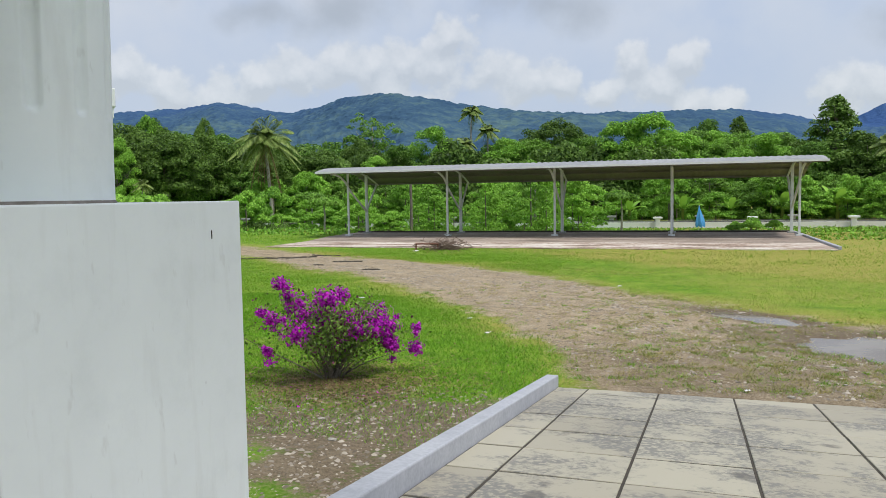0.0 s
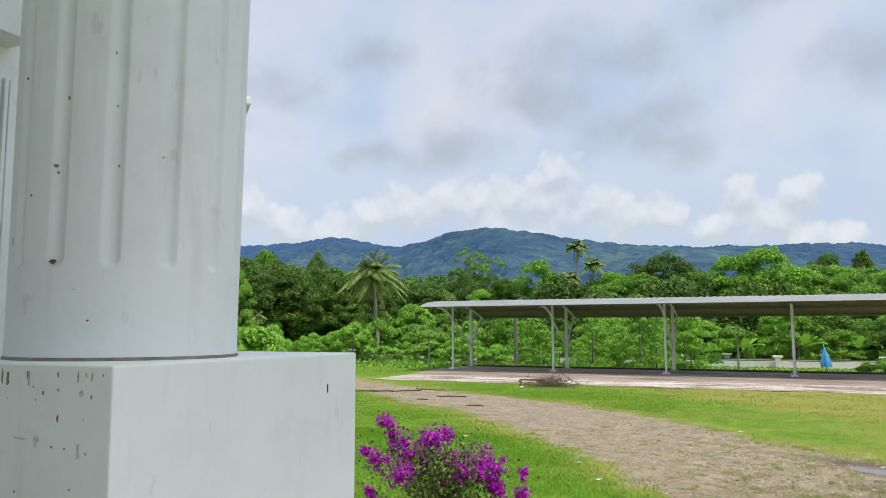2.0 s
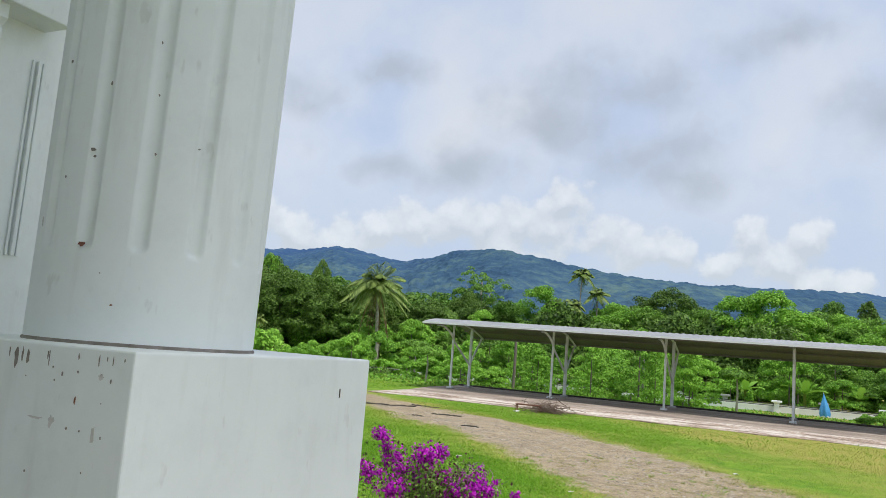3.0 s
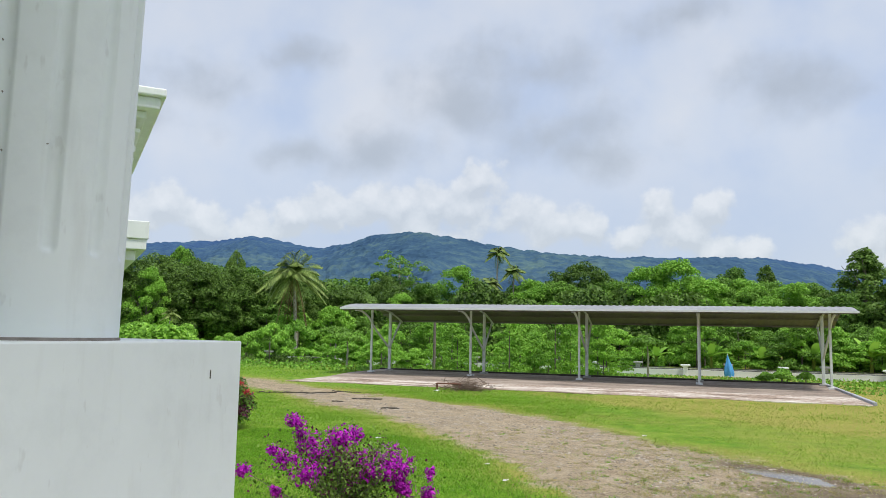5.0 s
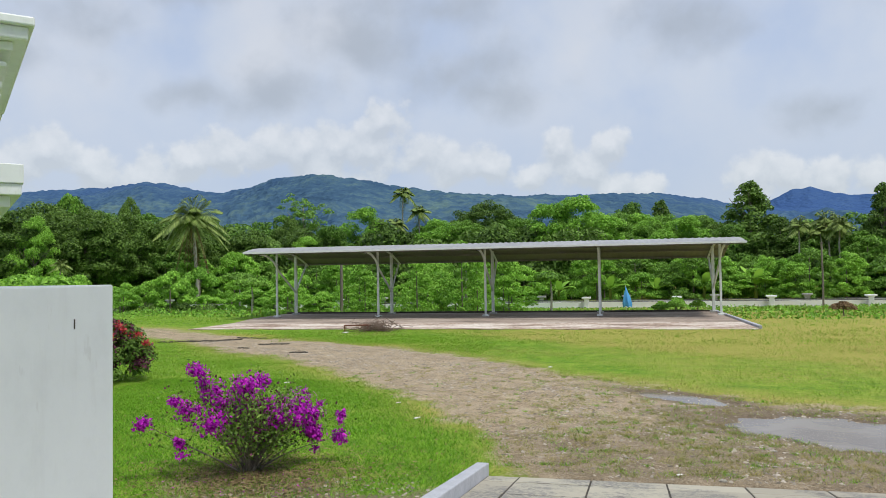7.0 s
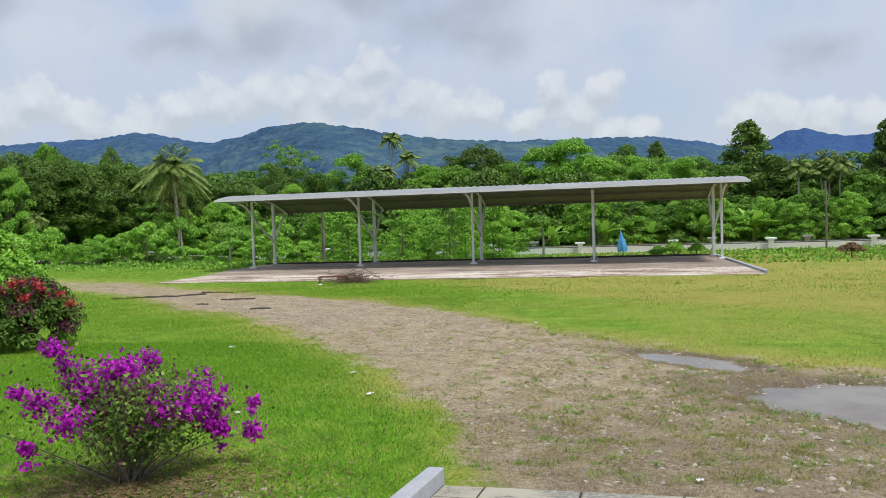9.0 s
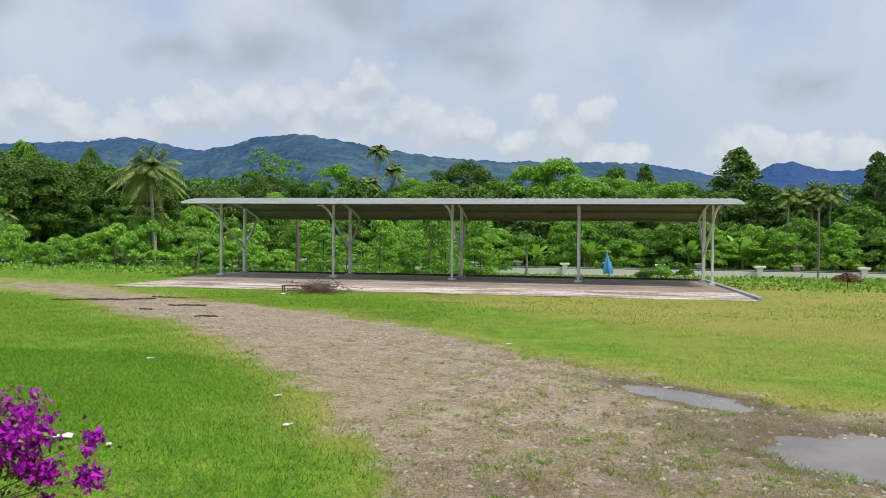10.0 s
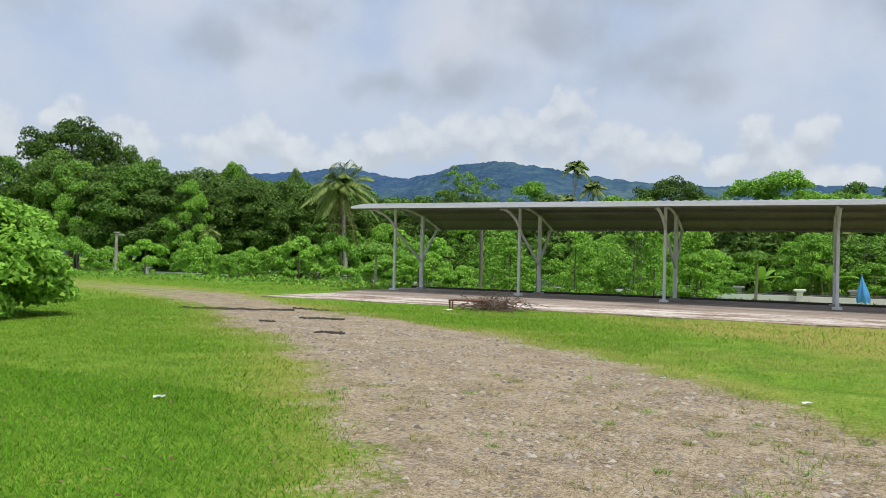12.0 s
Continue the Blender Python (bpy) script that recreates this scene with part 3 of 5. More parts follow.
def prism(bm, x0, x1, profile):
    """A solid of one (y, z) outline between two x."""
    a = [bm.verts.new((x0, y, z)) for y, z in profile]
    b = [bm.verts.new((x1, y, z)) for y, z in profile]
    bm.faces.new(a)
    bm.faces.new(b[::-1])
    for k in range(len(a)):
        bm.faces.new((a[k], a[k - 1], b[k - 1], b[k]))
    return bm


ramp = part("ramp", prism(bmesh.new(), RAMP_X0, RAMP_X1, [(RAMP_END, -0.2), (RAMP_END, ramp_z(RAMP_END) - 0.006), (RAMP_TOP, PORCH_Z - 0.006), (RAMP_TOP, -0.2)]), SOIL)
tagged(ramp, "sloping ramp paved with worn cream cement tiles", "ramp", kind="structure")
porch = part("porch_floor", boxed(-3.2, RAMP_X1, -8, RAMP_TOP, -0.2, PORCH_Z - 0.006), SOIL)
tagged(porch, "raised porch floor paved with cream cement tiles", "floor", kind="structure")
kerb = part("kerb", prism(bmesh.new(), RAMP_X0 - 0.13, RAMP_X0, [(RAMP_END + 0.06, -0.15), (RAMP_END + 0.06, ramp_z(RAMP_END) + 0.115), (1.3, ramp_z(1.3) + 0.125), (1.3, -0.15)]), KERB)
tagged(kerb, "white-painted concrete kerb along the ramp, scuffed", "kerb", kind="structure")
RAMP_TURN = pose(-0.5, RAMP_END, 0) @ pose(0, 0, 0, 0, 0, -1.5) @ pose(0.5, -RAMP_END, 0)
for piece in (ramp, porch, kerb):
    piece.matrix_basis = RAMP_TURN
bev = kerb.modifiers.new("bevel", "BEVEL")
bev.width, bev.segments = 0.012, 2

# ---- fluted column on its plinth, and the building ----
CX, CY, CR = -1.19, 0.46, 0.2346
plinth = part("plinth", boxed(-1.52, -0.882, 0.149, 0.92, 0.0, 2.07, bevel=0.004), PLINTH)
tagged(plinth, "white-painted masonry plinth with scuffs and dark drips", "plinth", kind="structure")


def fluted_column():
    """A round shaft with rounded-end flutes cut into it."""
    flutes, per, rows = 14, 24, []
    z0, z1, start = 2.07, 9.5, 2.25
    n = flutes * per
    angle = np.linspace(0, 2 * np.pi, n, endpoint=False) + radians(-38.9)
    phase = ((np.arange(n) % per) / per - 0.5) * 2 * np.pi / flutes * CR
    half = 0.0155
    zs = np.concatenate([[z0, 2.16, 2.22], start + np.linspace(-0.018, 0.03, 9), [2.4, 3.2, 4.4, z1]])
    for z in zs:
        # the flute's foot is a half round
        low = start + half - z
        across = np.abs(phase)
        if z >= start + half:
            inside = across / half
        else:
            inside = np.sqrt(across ** 2 + low ** 2) / half
        cut = 0.013 * np.sqrt(np.clip(1 - inside ** 2, 0, 1))
        swell = 0.0075 * min(max(z - 2.15, 0), 1.0)
        r = CR + swell - cut
        rows.append(np.stack([CX + 0.9 * swell + np.cos(angle) * r, CY + 0.43 * swell + np.sin(angle) * r, np.full(n, z)], -1))
    k, j = np.meshgrid(np.arange(len(zs) - 1), np.arange(n), indexing="ij")
    nxt = (j + 1) % n
    f = np.stack([k * n + j, k * n + nxt, (k + 1) * n + nxt, (k + 1) * n + j], -1).reshape(-1, 4)
    return raw("column", np.concatenate(rows), f, COLUMN, smooth=True)


joint_verts, joint_quads = tube_arrays(np.array([[CX, CY, 2.068], [CX, CY, 2.074], [CX, CY, 2.080]]), np.array([CR + 0.004, CR + 0.003, CR - 0.004]), 96)
raw("joint", joint_verts, joint_quads, GRIME, plinth, "dark weathered joint under the column")
shaft = tagged(fluted_column(), "white round fluted column standing on a plinth", "column", kind="structure")
# unseen ceiling, added: its edge keeps direct sun off the column
shade_ceiling = part("ceiling", boxed(-3.4, 2.5, -8, 0.8, 9.5, 9.8), WALL)
tagged(shade_ceiling, "unseen white ceiling added over the porch for shade", "ceiling", kind="structure")
# unseen wall, added to close the porch; it also blocks light from behind
back_wall = part("wall_south", boxed(-3.4, 2.5, -8.3, -8, -0.2, 9.8), WALL)
tagged(back_wall, "unseen plain white wall added behind the porch", "wall", kind="structure")


def side_wall():
    """The white panelled wall past the column, with its moulding and block cornice."""
    X = -2.95
    w = part("wall_west", boxed(X - 0.3, X, -8, 1.55, -0.2, 9.5), WALL)
    tagged(w, "white wall with a raised panel moulding", "wall", kind="structure")
    for k, (y0, y1, d) in enumerate(((1.385, 1.40, 0.012), (1.355, 1.372, 0.022), (1.335, 1.345, 0.012))):
        part("moulding", boxed(X + 0.001, X + d, y0, y1, 2.36, 3.22, bevel=0.003), WALL, w)
    c = part("cornice", boxed(X - 0.1, X + 0.17, 0.4, 1.38, 3.36, 4.3, bevel=0.006), WALL)
    tagged(c, "white block cornice with a curved corbel under it", "cornice", kind="structure")
    prof = [(0.0, 3.36), (0.12, 3.36), (0.12, 3.30), (0.09, 3.27), (0.10, 3.22), (0.06, 3.17), (0.045, 3.10), (0.0, 3.06)]
    bm = bmesh.new()
    a = [bm.verts.new((X + 0.002 + d, 0.92, z)) for d, z in prof]
    b = [bm.verts.new((X + 0.002 + d, 1.12, z)) for d, z in prof]
    bm.faces.new(a)
    bm.faces.new(b[::-1])
    for k in range(len(a)):
        bm.faces.new((a[k], a[k - 1], b[k - 1], b[k]))
    part("corbel", bm, WALL, c)


side_wall()


def far_wing():
    """The next wing of the building: wall corner, stepped cornice and a low ledge."""
    base = empty("building_wing", (-6.52, 6.78, 0), "white building wing with a stepped eave and ledge", "building", kind="structure")
    base.rotation_euler = (0, 0, radians(45))
    part("wall", boxed(-6, 0, 0, 5, -0.2, 4.75), WALL, base)
    for z0, z1, out in ((4.95, 5.06, 0.36), (4.80, 4.95, 0.30), (4.70, 4.80, 0.16), (4.52, 4.58, 0.10), (4.28, 4.36, 0.06), (4.18, 4.22, 0.05)):
        part("cornice", boxed(-6, out, -out, 5, z0, z1, bevel=0.02), WALL, base)
    for z0, z1, out in ((3.18, 3.40, 0.26), (3.05, 3.18, 0.24), (2.92, 3.05, 0.13)):
        part("ledge", boxed(-6, out, -out, 5, z0, z1, bevel=0.01), WALL, base)


far_wing()

# ---- shelter ----
SH_Y, SH_B, ROOF_F, ROOF_B = 36.8, 39.3, 34.6, 41.2
ROOF_X0, ROOF_X1 = -17.45, 6.2
POST_X = [-16.63 + 5.5 * k for k in range(5)]


def roof_z(y):
    """The arched section of the roof."""
    t = (y - ROOF_F) / (ROOF_B - ROOF_F)
    return 3.33 + 1.49 * t - 1.99 * t ** 2


def slab():
    bm = bmesh.new()
    low = [bm.verts.new((x, y, -0.1)) for x, y in ((-15.9, 28.3), (5.45, 28.3), (5.6, 40.2), (-17.6, 40.2), (-17.5, 36.0))]
    high = [bm.verts.new((v.co.x, v.co.y, 0.016)) for v in low]
    bm.faces.new(low[::-1])
    bm.faces.new(high)
    for k in range(5):
        bm.faces.new((low[k - 1], low[k], high[k], high[k - 1]))
    tagged(part("slab", bm, CLAY), "reddish-grey concrete slab under the shelter", "slab", kind="structure")
    s = part("slab_edge", boxed(-16.6, 5.4, 28.0, 31.6, -0.1, 0.022), PALE_SLAB)
    tagged(s, "pale worn concrete strip at the slab's front", "slab", kind="structure")
    k = part("kerb", boxed(5.48, 5.62, 28.6, 40.2, -0.1, 0.10, bevel=0.02), KERB)
    tagged(k, "low grey kerb beside the shelter's slab", "kerb", kind="structure")
    k = part("kerb", boxed(-17.6, 5.4, 40.2, 40.4, -0.1, 0.1, bevel=0.02), SOIL)
    tagged(k, "low dark kerb behind the shelter's slab", "kerb", kind="structure")


slab()


def roof_sheet(parent):
    """Ribbed arched sheet with thickness."""
    xs = np.arange(ROOF_X0, ROOF_X1, 0.075)
    rib = np.where((np.arange(len(xs)) % 4) == 0, 0.024, 0.0)
    ys = np.linspace(ROOF_F, ROOF_B, 26)
    XX, YY = np.meshgrid(xs, ys)
    top = np.stack([XX, YY, roof_z(YY) + rib[None, :]], -1).reshape(-1, 3)
    n = len(xs)
    a, b = np.meshgrid(np.arange(len(ys) - 1), np.arange(n - 1), indexing="ij")
    q = np.stack([a * n + b, a * n + b + 1, (a + 1) * n + b + 1, (a + 1) * n + b], -1).reshape(-1, 4)
    raw("roof_sheet", top, q, ROOF, parent, "ribbed grey metal sheet")
    under = top.copy()
    under[:, 2] -= 0.03
    raw("roof_lining", under, q[:, ::-1], UNDER, parent, "dull brownish underside of the sheet")
    for y in np.linspace(ROOF_F + 0.12, ROOF_B - 0.1, 7):
        part("purlin", boxed(ROOF_X0 + 0.05, ROOF_X1 - 0.05, y - 0.03, y + 0.03, roof_z(y) - 0.12, roof_z(y) - 0.035), UNDER, parent)
    part("fascia", boxed(ROOF_X0, ROOF_X1, ROOF_F - 0.012, ROOF_F + 0.01, 3.27, 3.355), STEEL, parent, "pale steel edge strip")


def curve_points(p0, p1, p2, n=12):
    t = np.linspace(0, 1, n)[:, None]
    p0, p1, p2 = (np.array(p, float) for p in (p0, p1, p2))
    return (1 - t) ** 2 * p0 + 2 * t * (1 - t) * p1 + t ** 2 * p2


def shelter():
    base = empty("shelter", (0, 0, 0), "long open shelter with a grey arched metal roof on white posts", "shelter")
    roof_sheet(base)
    for x in POST_X:
        f = part("front_post", boxed(x - 0.05, x + 0.05, SH_Y - 0.05, SH_Y + 0.05, 0.016, roof_z(SH_Y) - 0.1, bevel=0.012), STEEL, base)
        part("base_plate", boxed(x - 0.15, x + 0.15, SH_Y - 0.15, SH_Y + 0.15, 0.016, 0.10, bevel=0.01), STEEL, f)
        f = part("back_post", boxed(x - 0.07, x + 0.07, SH_B - 0.07, SH_B + 0.07, 0.016, roof_z(SH_B) - 0.1, bevel=0.012), STEEL, base)
        part("base_plate", boxed(x - 0.18, x + 0.18, SH_B - 0.18, SH_B + 0.18, 0.016, 0.10, bevel=0.01), FENCE_GREY, f)
        tubes("front_arm", [(np.concatenate([curve_points((x, ROOF_F + 0.15, 3.26), (x, SH_Y - 0.5, 3.2), (x, SH_Y + 0.15, 2.45)), [[x, SH_B - 0.05, 1.25]]]), 0.055)], STEEL, base)
        tubes("back_arm", [(np.array([[x, SH_B + 0.05, 1.35], [x, SH_B + 1.2, 2.45], [x, ROOF_B - 0.35, 2.78]]), 0.055)], STEEL, base)
        ys = np.linspace(ROOF_F + 0.15, ROOF_B - 0.1, 14)
        tubes("roof_rib", [(np.stack([np.full(14, x), ys, roof_z(ys) - 0.15], -1), 0.05)], STEEL, base)


shelter()

# ---- road wall and fence behind the shelter ----
FENCE_Y, FENCE_Z = 62.0, -0.75


def fence_wall():
    w = part("low_wall", boxed(-75, 60, FENCE_Y + 0.3, FENCE_Y + 0.5, FENCE_Z - 0.2, FENCE_Z + 0.44), FENCE)
    tagged(w, "long low white wall along the far road", "wall", kind="structure")
    w = part("low_wall", boxed(-75, 60, FENCE_Y + 4.3, FENCE_Y + 4.5, FENCE_Z - 0.2, FENCE_Z + 0.4), FENCE_GREY)
    tagged(w, "second low grey wall across the far road", "wall", kind="structure")


fence_wall()


def fence_post(x, y, mat, label):
    p = empty("fence_post", (x, y, FENCE_Z), label, "post", "posts of the road fence")
    part("shaft", boxed(-0.18, 0.18, -0.18, 0.18, -0.1, 0.68, bevel=0.015), mat, p)
    part("neck", boxed(-0.23, 0.23, -0.23, 0.23, 0.68, 0.74, bevel=0.01), mat, p)
    part("cap", boxed(-0.36, 0.36, -0.3, 0.3, 0.74, 0.88, bevel=0.025), mat, p)
    return p


front_x = [12.5 - 6.95 * k for k in range(-2, 12)]
proto = fence_post(front_x[0], FENCE_Y, FENCE, "white concrete fence post with a wide cap")
for x in front_x[1:]:
    copy_thing(proto, pose(x, FENCE_Y, FENCE_Z))
proto = fence_post(16, FENCE_Y + 4, FENCE_GREY, "grey concrete fence post across the road")
for k in range(1, 11):
    copy_thing(proto, pose(16 - 7.1 * k, FENCE_Y + 4, FENCE_Z))
for z in (0.46, 0.60):
    r = part("rail", boxed(-75, 60, FENCE_Y - 0.03, FENCE_Y + 0.03, FENCE_Z + z, FENCE_Z + z + 0.05), RAIL)
    tagged(r, "thin dark steel rail between the fence posts", "rail", kind="structure")


# ---- hills ----
HILL_TURN = (-60, -45, -25, -20, -16, -13.5, -11, -7.7, -4, -0.5, 3, 6, 9, 12, 15, 18, 21.7, 24, 26, 28.1, 31, 33.3, 36, 39, 42, 46, 50, 56, 66)
HILL_RISE = (0.05, 0.05, 0.055, 0.060, 0.064, 0.066, 0.070, 0.082, 0.094, 0.100, 0.098, 0.099, 0.103, 0.107, 0.113, 0.122, 0.129, 0.124, 0.112, 0.104, 0.110, 0.115, 0.105, 0.101, 0.095, 0.08, 0.07, 0.06, 0.05)


def hills():
    turns = np.radians(np.linspace(-60, 66, 640))
    crest = np.interp(np.degrees(turns), HILL_TURN, HILL_RISE) + 0.008
    away = np.linspace(0, 1, 60)
    crest_far = np.interp(np.degrees(turns), (-60, -20, -12, -2, 10, 20, 36, 48, 66), (2200, 2200, 1950, 1400, 1250, 1300, 2100, 2200, 2200))
    r = 500 + (crest_far[:, None] * 1.25 - 500) * away[None, :]
    along = np.clip((r - 500) / (crest_far[:, None] - 500), 0, 2)
    x, y = -np.sin(turns)[:, None] * r, np.cos(turns)[:, None] * r
    rise = np.where(along <= 1, along ** 1.35, 1 - (along - 1) * 1.6)
    z = crest[:, None] * crest_far[:, None] * rise
    spur = wobble(x, y, 0.008, 1.0) + 0.6 * wobble(x, y, 0.02, 4.0)
    z = z + 26 * spur * np.clip(along * 2, 0, 1) * np.clip(np.abs(1 - along) * 3, 0.12, 1)
    z = z + 2.5 * wobble(x, y, 0.09, 2.0) + 1.2 * rng.uniform(-1, 1, x.shape)
    m = len(away)
    a, b = np.meshgrid(np.arange(len(turns) - 1), np.arange(m - 1), indexing="ij")
    q = np.stack([a * m + b, a * m + b + 1, (a + 1) * m + b + 1, (a + 1) * m + b], -1).reshape(-1, 4)
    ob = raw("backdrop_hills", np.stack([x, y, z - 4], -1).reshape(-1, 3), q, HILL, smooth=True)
    tagged(ob, "far forested hills tinted blue-green as by haze, under low cloud", "hills", kind="structure")


hills()


def far_peak():
    """A higher mountain behind the ridge, blue from the haze in its colour."""
    turns = np.linspace(-44, -4, 260)
    crest = np.interp(turns, (-44, -30, -22, -18.4, -16.6, -15.2, -13.7, -12.5, -11.3, -9.5, -7, -4), (0.05, 0.08, 0.09, 0.0885, 0.0855, 0.0905, 0.099, 0.0955, 0.085, 0.072, 0.05, 0.02))
    a = np.radians(turns)
    away = np.linspace(0, 1, 26)
    r = 2300 + 900 * away[None, :] + 0 * a[:, None]
    x, y = -np.sin(a)[:, None] * r, np.cos(a)[:, None] * r
    z = crest[:, None] * 2900 * np.where(away <= 0.667, 0.35 + 0.65 * away / 0.667, 1 - (away - 0.667) * 1.2)[None, :]
    z = z + 30 * wobble(x, y, 0.006, 2.0) * np.clip(np.abs(away - 0.667) * 4, 0.06, 1)[None, :] + 5 * wobble(x, y, 0.06, 1.0)
    m = len(away)
    i, j = np.meshgrid(np.arange(len(a) - 1), np.arange(m - 1), indexing="ij")
    q = np.stack([i * m + j, i * m + j + 1, (i + 1) * m + j + 1, (i + 1) * m + j], -1).reshape(-1, 4)
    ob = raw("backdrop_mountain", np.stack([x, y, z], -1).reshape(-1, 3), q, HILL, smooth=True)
    tagged(ob, "distant mountain behind the forested ridge, coloured deep blue as by haze", "mountain", kind="structure")


far_peak()


# ---- trees ----
def spot(turn, far):
    """A place by its bearing from the porch, degrees to the left, and its distance."""
    return 0.25 - math.sin(radians(turn)) * far, -0.78 + math.cos(radians(turn)) * far


def limbs(top, spread, n, start=0.45, seed=0):
    local = np.random.default_rng(seed)
    runs = []
    for k in range(n):
        a = 2 * np.pi * k / n + local.uniform(-0.4, 0.4)
        z0 = top * local.uniform(start, 0.75)
        end = np.array([math.cos(a) * spread * local.uniform(0.5, 0.9), math.sin(a) * spread * local.uniform(0.5, 0.9), top * local.uniform(0.75, 1.0)])
        mid = np.array([end[0] * 0.4, end[1] * 0.4, (z0 + end[2]) / 2])
        runs.append((curve_points((0, 0, z0), mid, end, 6), np.linspace(0.09, 0.02, 6)))
    return runs


def tree(name, label, clumps, leaves, size, leaf_mat, trunk_h, bark=BARK, trunk_r=0.22, spread=2.0, flat=0.75, seed=0, category="tree", group="trees of the far wood"):
    base = empty(name, (0, 0, 0), label, category, group)
    lean = np.random.default_rng(seed).uniform(-0.25, 0.25, 2) * (0 if trunk_r < 0.1 else 1)
    zs = np.linspace(-0.3, trunk_h, 7)
    pts = np.stack([lean[0] * np.sin(zs / trunk_h * 2), lean[1] * np.sin(zs / trunk_h * 1.6), zs], -1)
    tubes("trunk", [(pts, np.linspace(trunk_r, trunk_r * 0.45, 7))] + limbs(trunk_h, spread, 6 if trunk_r > 0.1 else 0, seed=seed), bark, base)
    v, f = crown_arrays(clumps, int(leaves * 1.5), size * 0.85, size * 0.58, flat=flat)
    raw("crown", v, f, leaf_mat, base)
    return base


def dome(n, radius, z0, z1, clump, seed, power=0.6):
    """Clumps filling a dome of a given radius between two heights."""
    local = np.random.default_rng(seed)
    out = []
    for k in range(n):
        t = local.uniform(0, 1)
        z = z0 + (z1 - z0) * t
        rr = radius * (1 - t ** 2.2) ** power * math.sqrt(local.uniform(0.30, 1.0))
        a = local.uniform(0, 2 * np.pi)
        out.append((math.cos(a) * rr, math.sin(a) * rr, z - clump * 0.5, clump * local.uniform(0.65, 1.2)))
    return out


def cone(n, radius, z0, z1, clump, seed):
    local = np.random.default_rng(seed)
    out = []
    for k in range(n):
        t = (k + local.uniform(0, 1)) / n
        rr = radius * (1 - t) ** 0.75 * math.sqrt(local.uniform(0.2, 1.0)) + 0.2
        a = local.uniform(0, 2 * np.pi)
        out.append((math.cos(a) * rr, math.sin(a) * rr, z0 + (z1 - z0) * t - clump * 0.5, clump * local.uniform(0.7, 1.15) * (1.15 - 0.5 * t)))
    return out


def place(proto, spots, base_h, base_r):
    """Sets a finished tree at its first place and copies it to the rest, each sized and turned."""
    local = np.random.default_rng(len(spots) + int(base_h * 10))
    for k, (turn, far, tall, wide) in enumerate(spots[::-1], 1):
        x, y = spot(turn, far)
        m = pose(x, y, float(height(np.array(x), np.array(y))) - 0.05, 0, 0, local.uniform(0, 360)) @ Matrix.Diagonal((wide / base_r, wide / base_r, tall / base_h, 1))
        if k < len(spots):
            copy_thing(proto, m)
        else:
            proto.matrix_basis = m


oak = tree("broad_tree", "broad dark green tree with a dense domed crown", dome(74, 4.3, 3.4, 10, 1.0, 1), 12000, 0.29, LEAF_DARK, 7.5, seed=1, spread=3)
place(oak, [(39.2, 95, 11.4, 5.2), (37.8, 105, 13.0, 4.2), (40.6, 88, 10.1, 4.8), (31.2, 92, 10.0, 4.4), (23.3, 98, 10.0, 3.0), (34.2, 118, 14.5, 2.2), (45.0, 92, 11, 4.5), (48.5, 96, 12.5, 4.5), (6.2, 95, 8.6, 3.6), (-7.5, 94, 8.2, 3.0), (-13.5, 96, 8.0, 4.5), (-19.5, 90, 9.5, 4.5), (36.8, 90, 10.2, 4.6), (34.4, 90, 10.0, 4.4), (30.0, 97, 10.0, 4.4), (28.2, 98, 9.2, 4.4), (25.9, 92, 8.4, 4.2), (22.6, 94, 8.6, 3.8), (16.2, 102, 9.6, 4.4), (14.5, 95, 8.2, 3.8)], 10, 4.2)
elm = tree("round_tree", "mid-green tree with a rounded crown", dome(70, 4.3, 3.0, 10, 1.0, 5), 11000, 0.29, LEAF_MID, 7, seed=5, spread=3)
place(elm, [(35.6, 92, 10.2, 4.8), (7.4, 97, 9.8, 4.6), (5.6, 96, 9.8, 4.4), (-0.8, 97, 10.2, 4.6), (-4.4, 98, 9.8, 4.4), (-6.2, 97, 9.6, 4.2), (10.2, 95, 9.6, 4.4), (32.9, 96, 10.6, 4.6), (27.0, 95, 8.4, 4.0), (24.9, 100, 8.6, 4.6), (20.2, 92, 9.0, 3.2), (13.0, 100, 9.4, 4.8), (10.8, 96, 8.4, 3.6), (42.8, 95, 12, 4.4), (51.5, 98, 12, 4.2), (54.5, 94, 11, 4.5), (-1.8, 106, 12.2, 3.3), (-16.8, 84, 6.5, 3.5), (-22.5, 86, 8.5, 4.2), (11.8, 102, 9.0, 4.2), (7.4, 100, 8.9, 3.8), (4.8, 98, 9.0, 4.0), (-3.0, 96, 9.0, 3.8), (-6.6, 98, 9.0, 3.8), (-8.4, 91, 8.0, 3.6), (-12.8, 92, 8.2, 3.8), (43.6, 90, 11.0, 4.2), (47.2, 94, 11.5, 4.2)], 10, 4.2)
lime = tree("bright_tree", "bright green dome-shaped tree", dome(80, 4.1, 1.6, 10, 0.9, 9, 0.5), 11000, 0.27, LEAF_BRIGHT, 7, seed=9, spread=3)
place(lime, [(18.0, 98, 11.4, 4.4), (1.2, 96, 10.2, 4.2), (-2.6, 97, 9.8, 4.4), (12.2, 95, 9.6, 4.0), (-5.4, 91, 9.0, 4.0), (37.9, 104, 13.2, 2.8), (46.6, 90, 9.0, 2.6), (22.0, 90, 7.5, 2.6), (40.0, 84, 9.0, 2.3)], 10, 4.0)
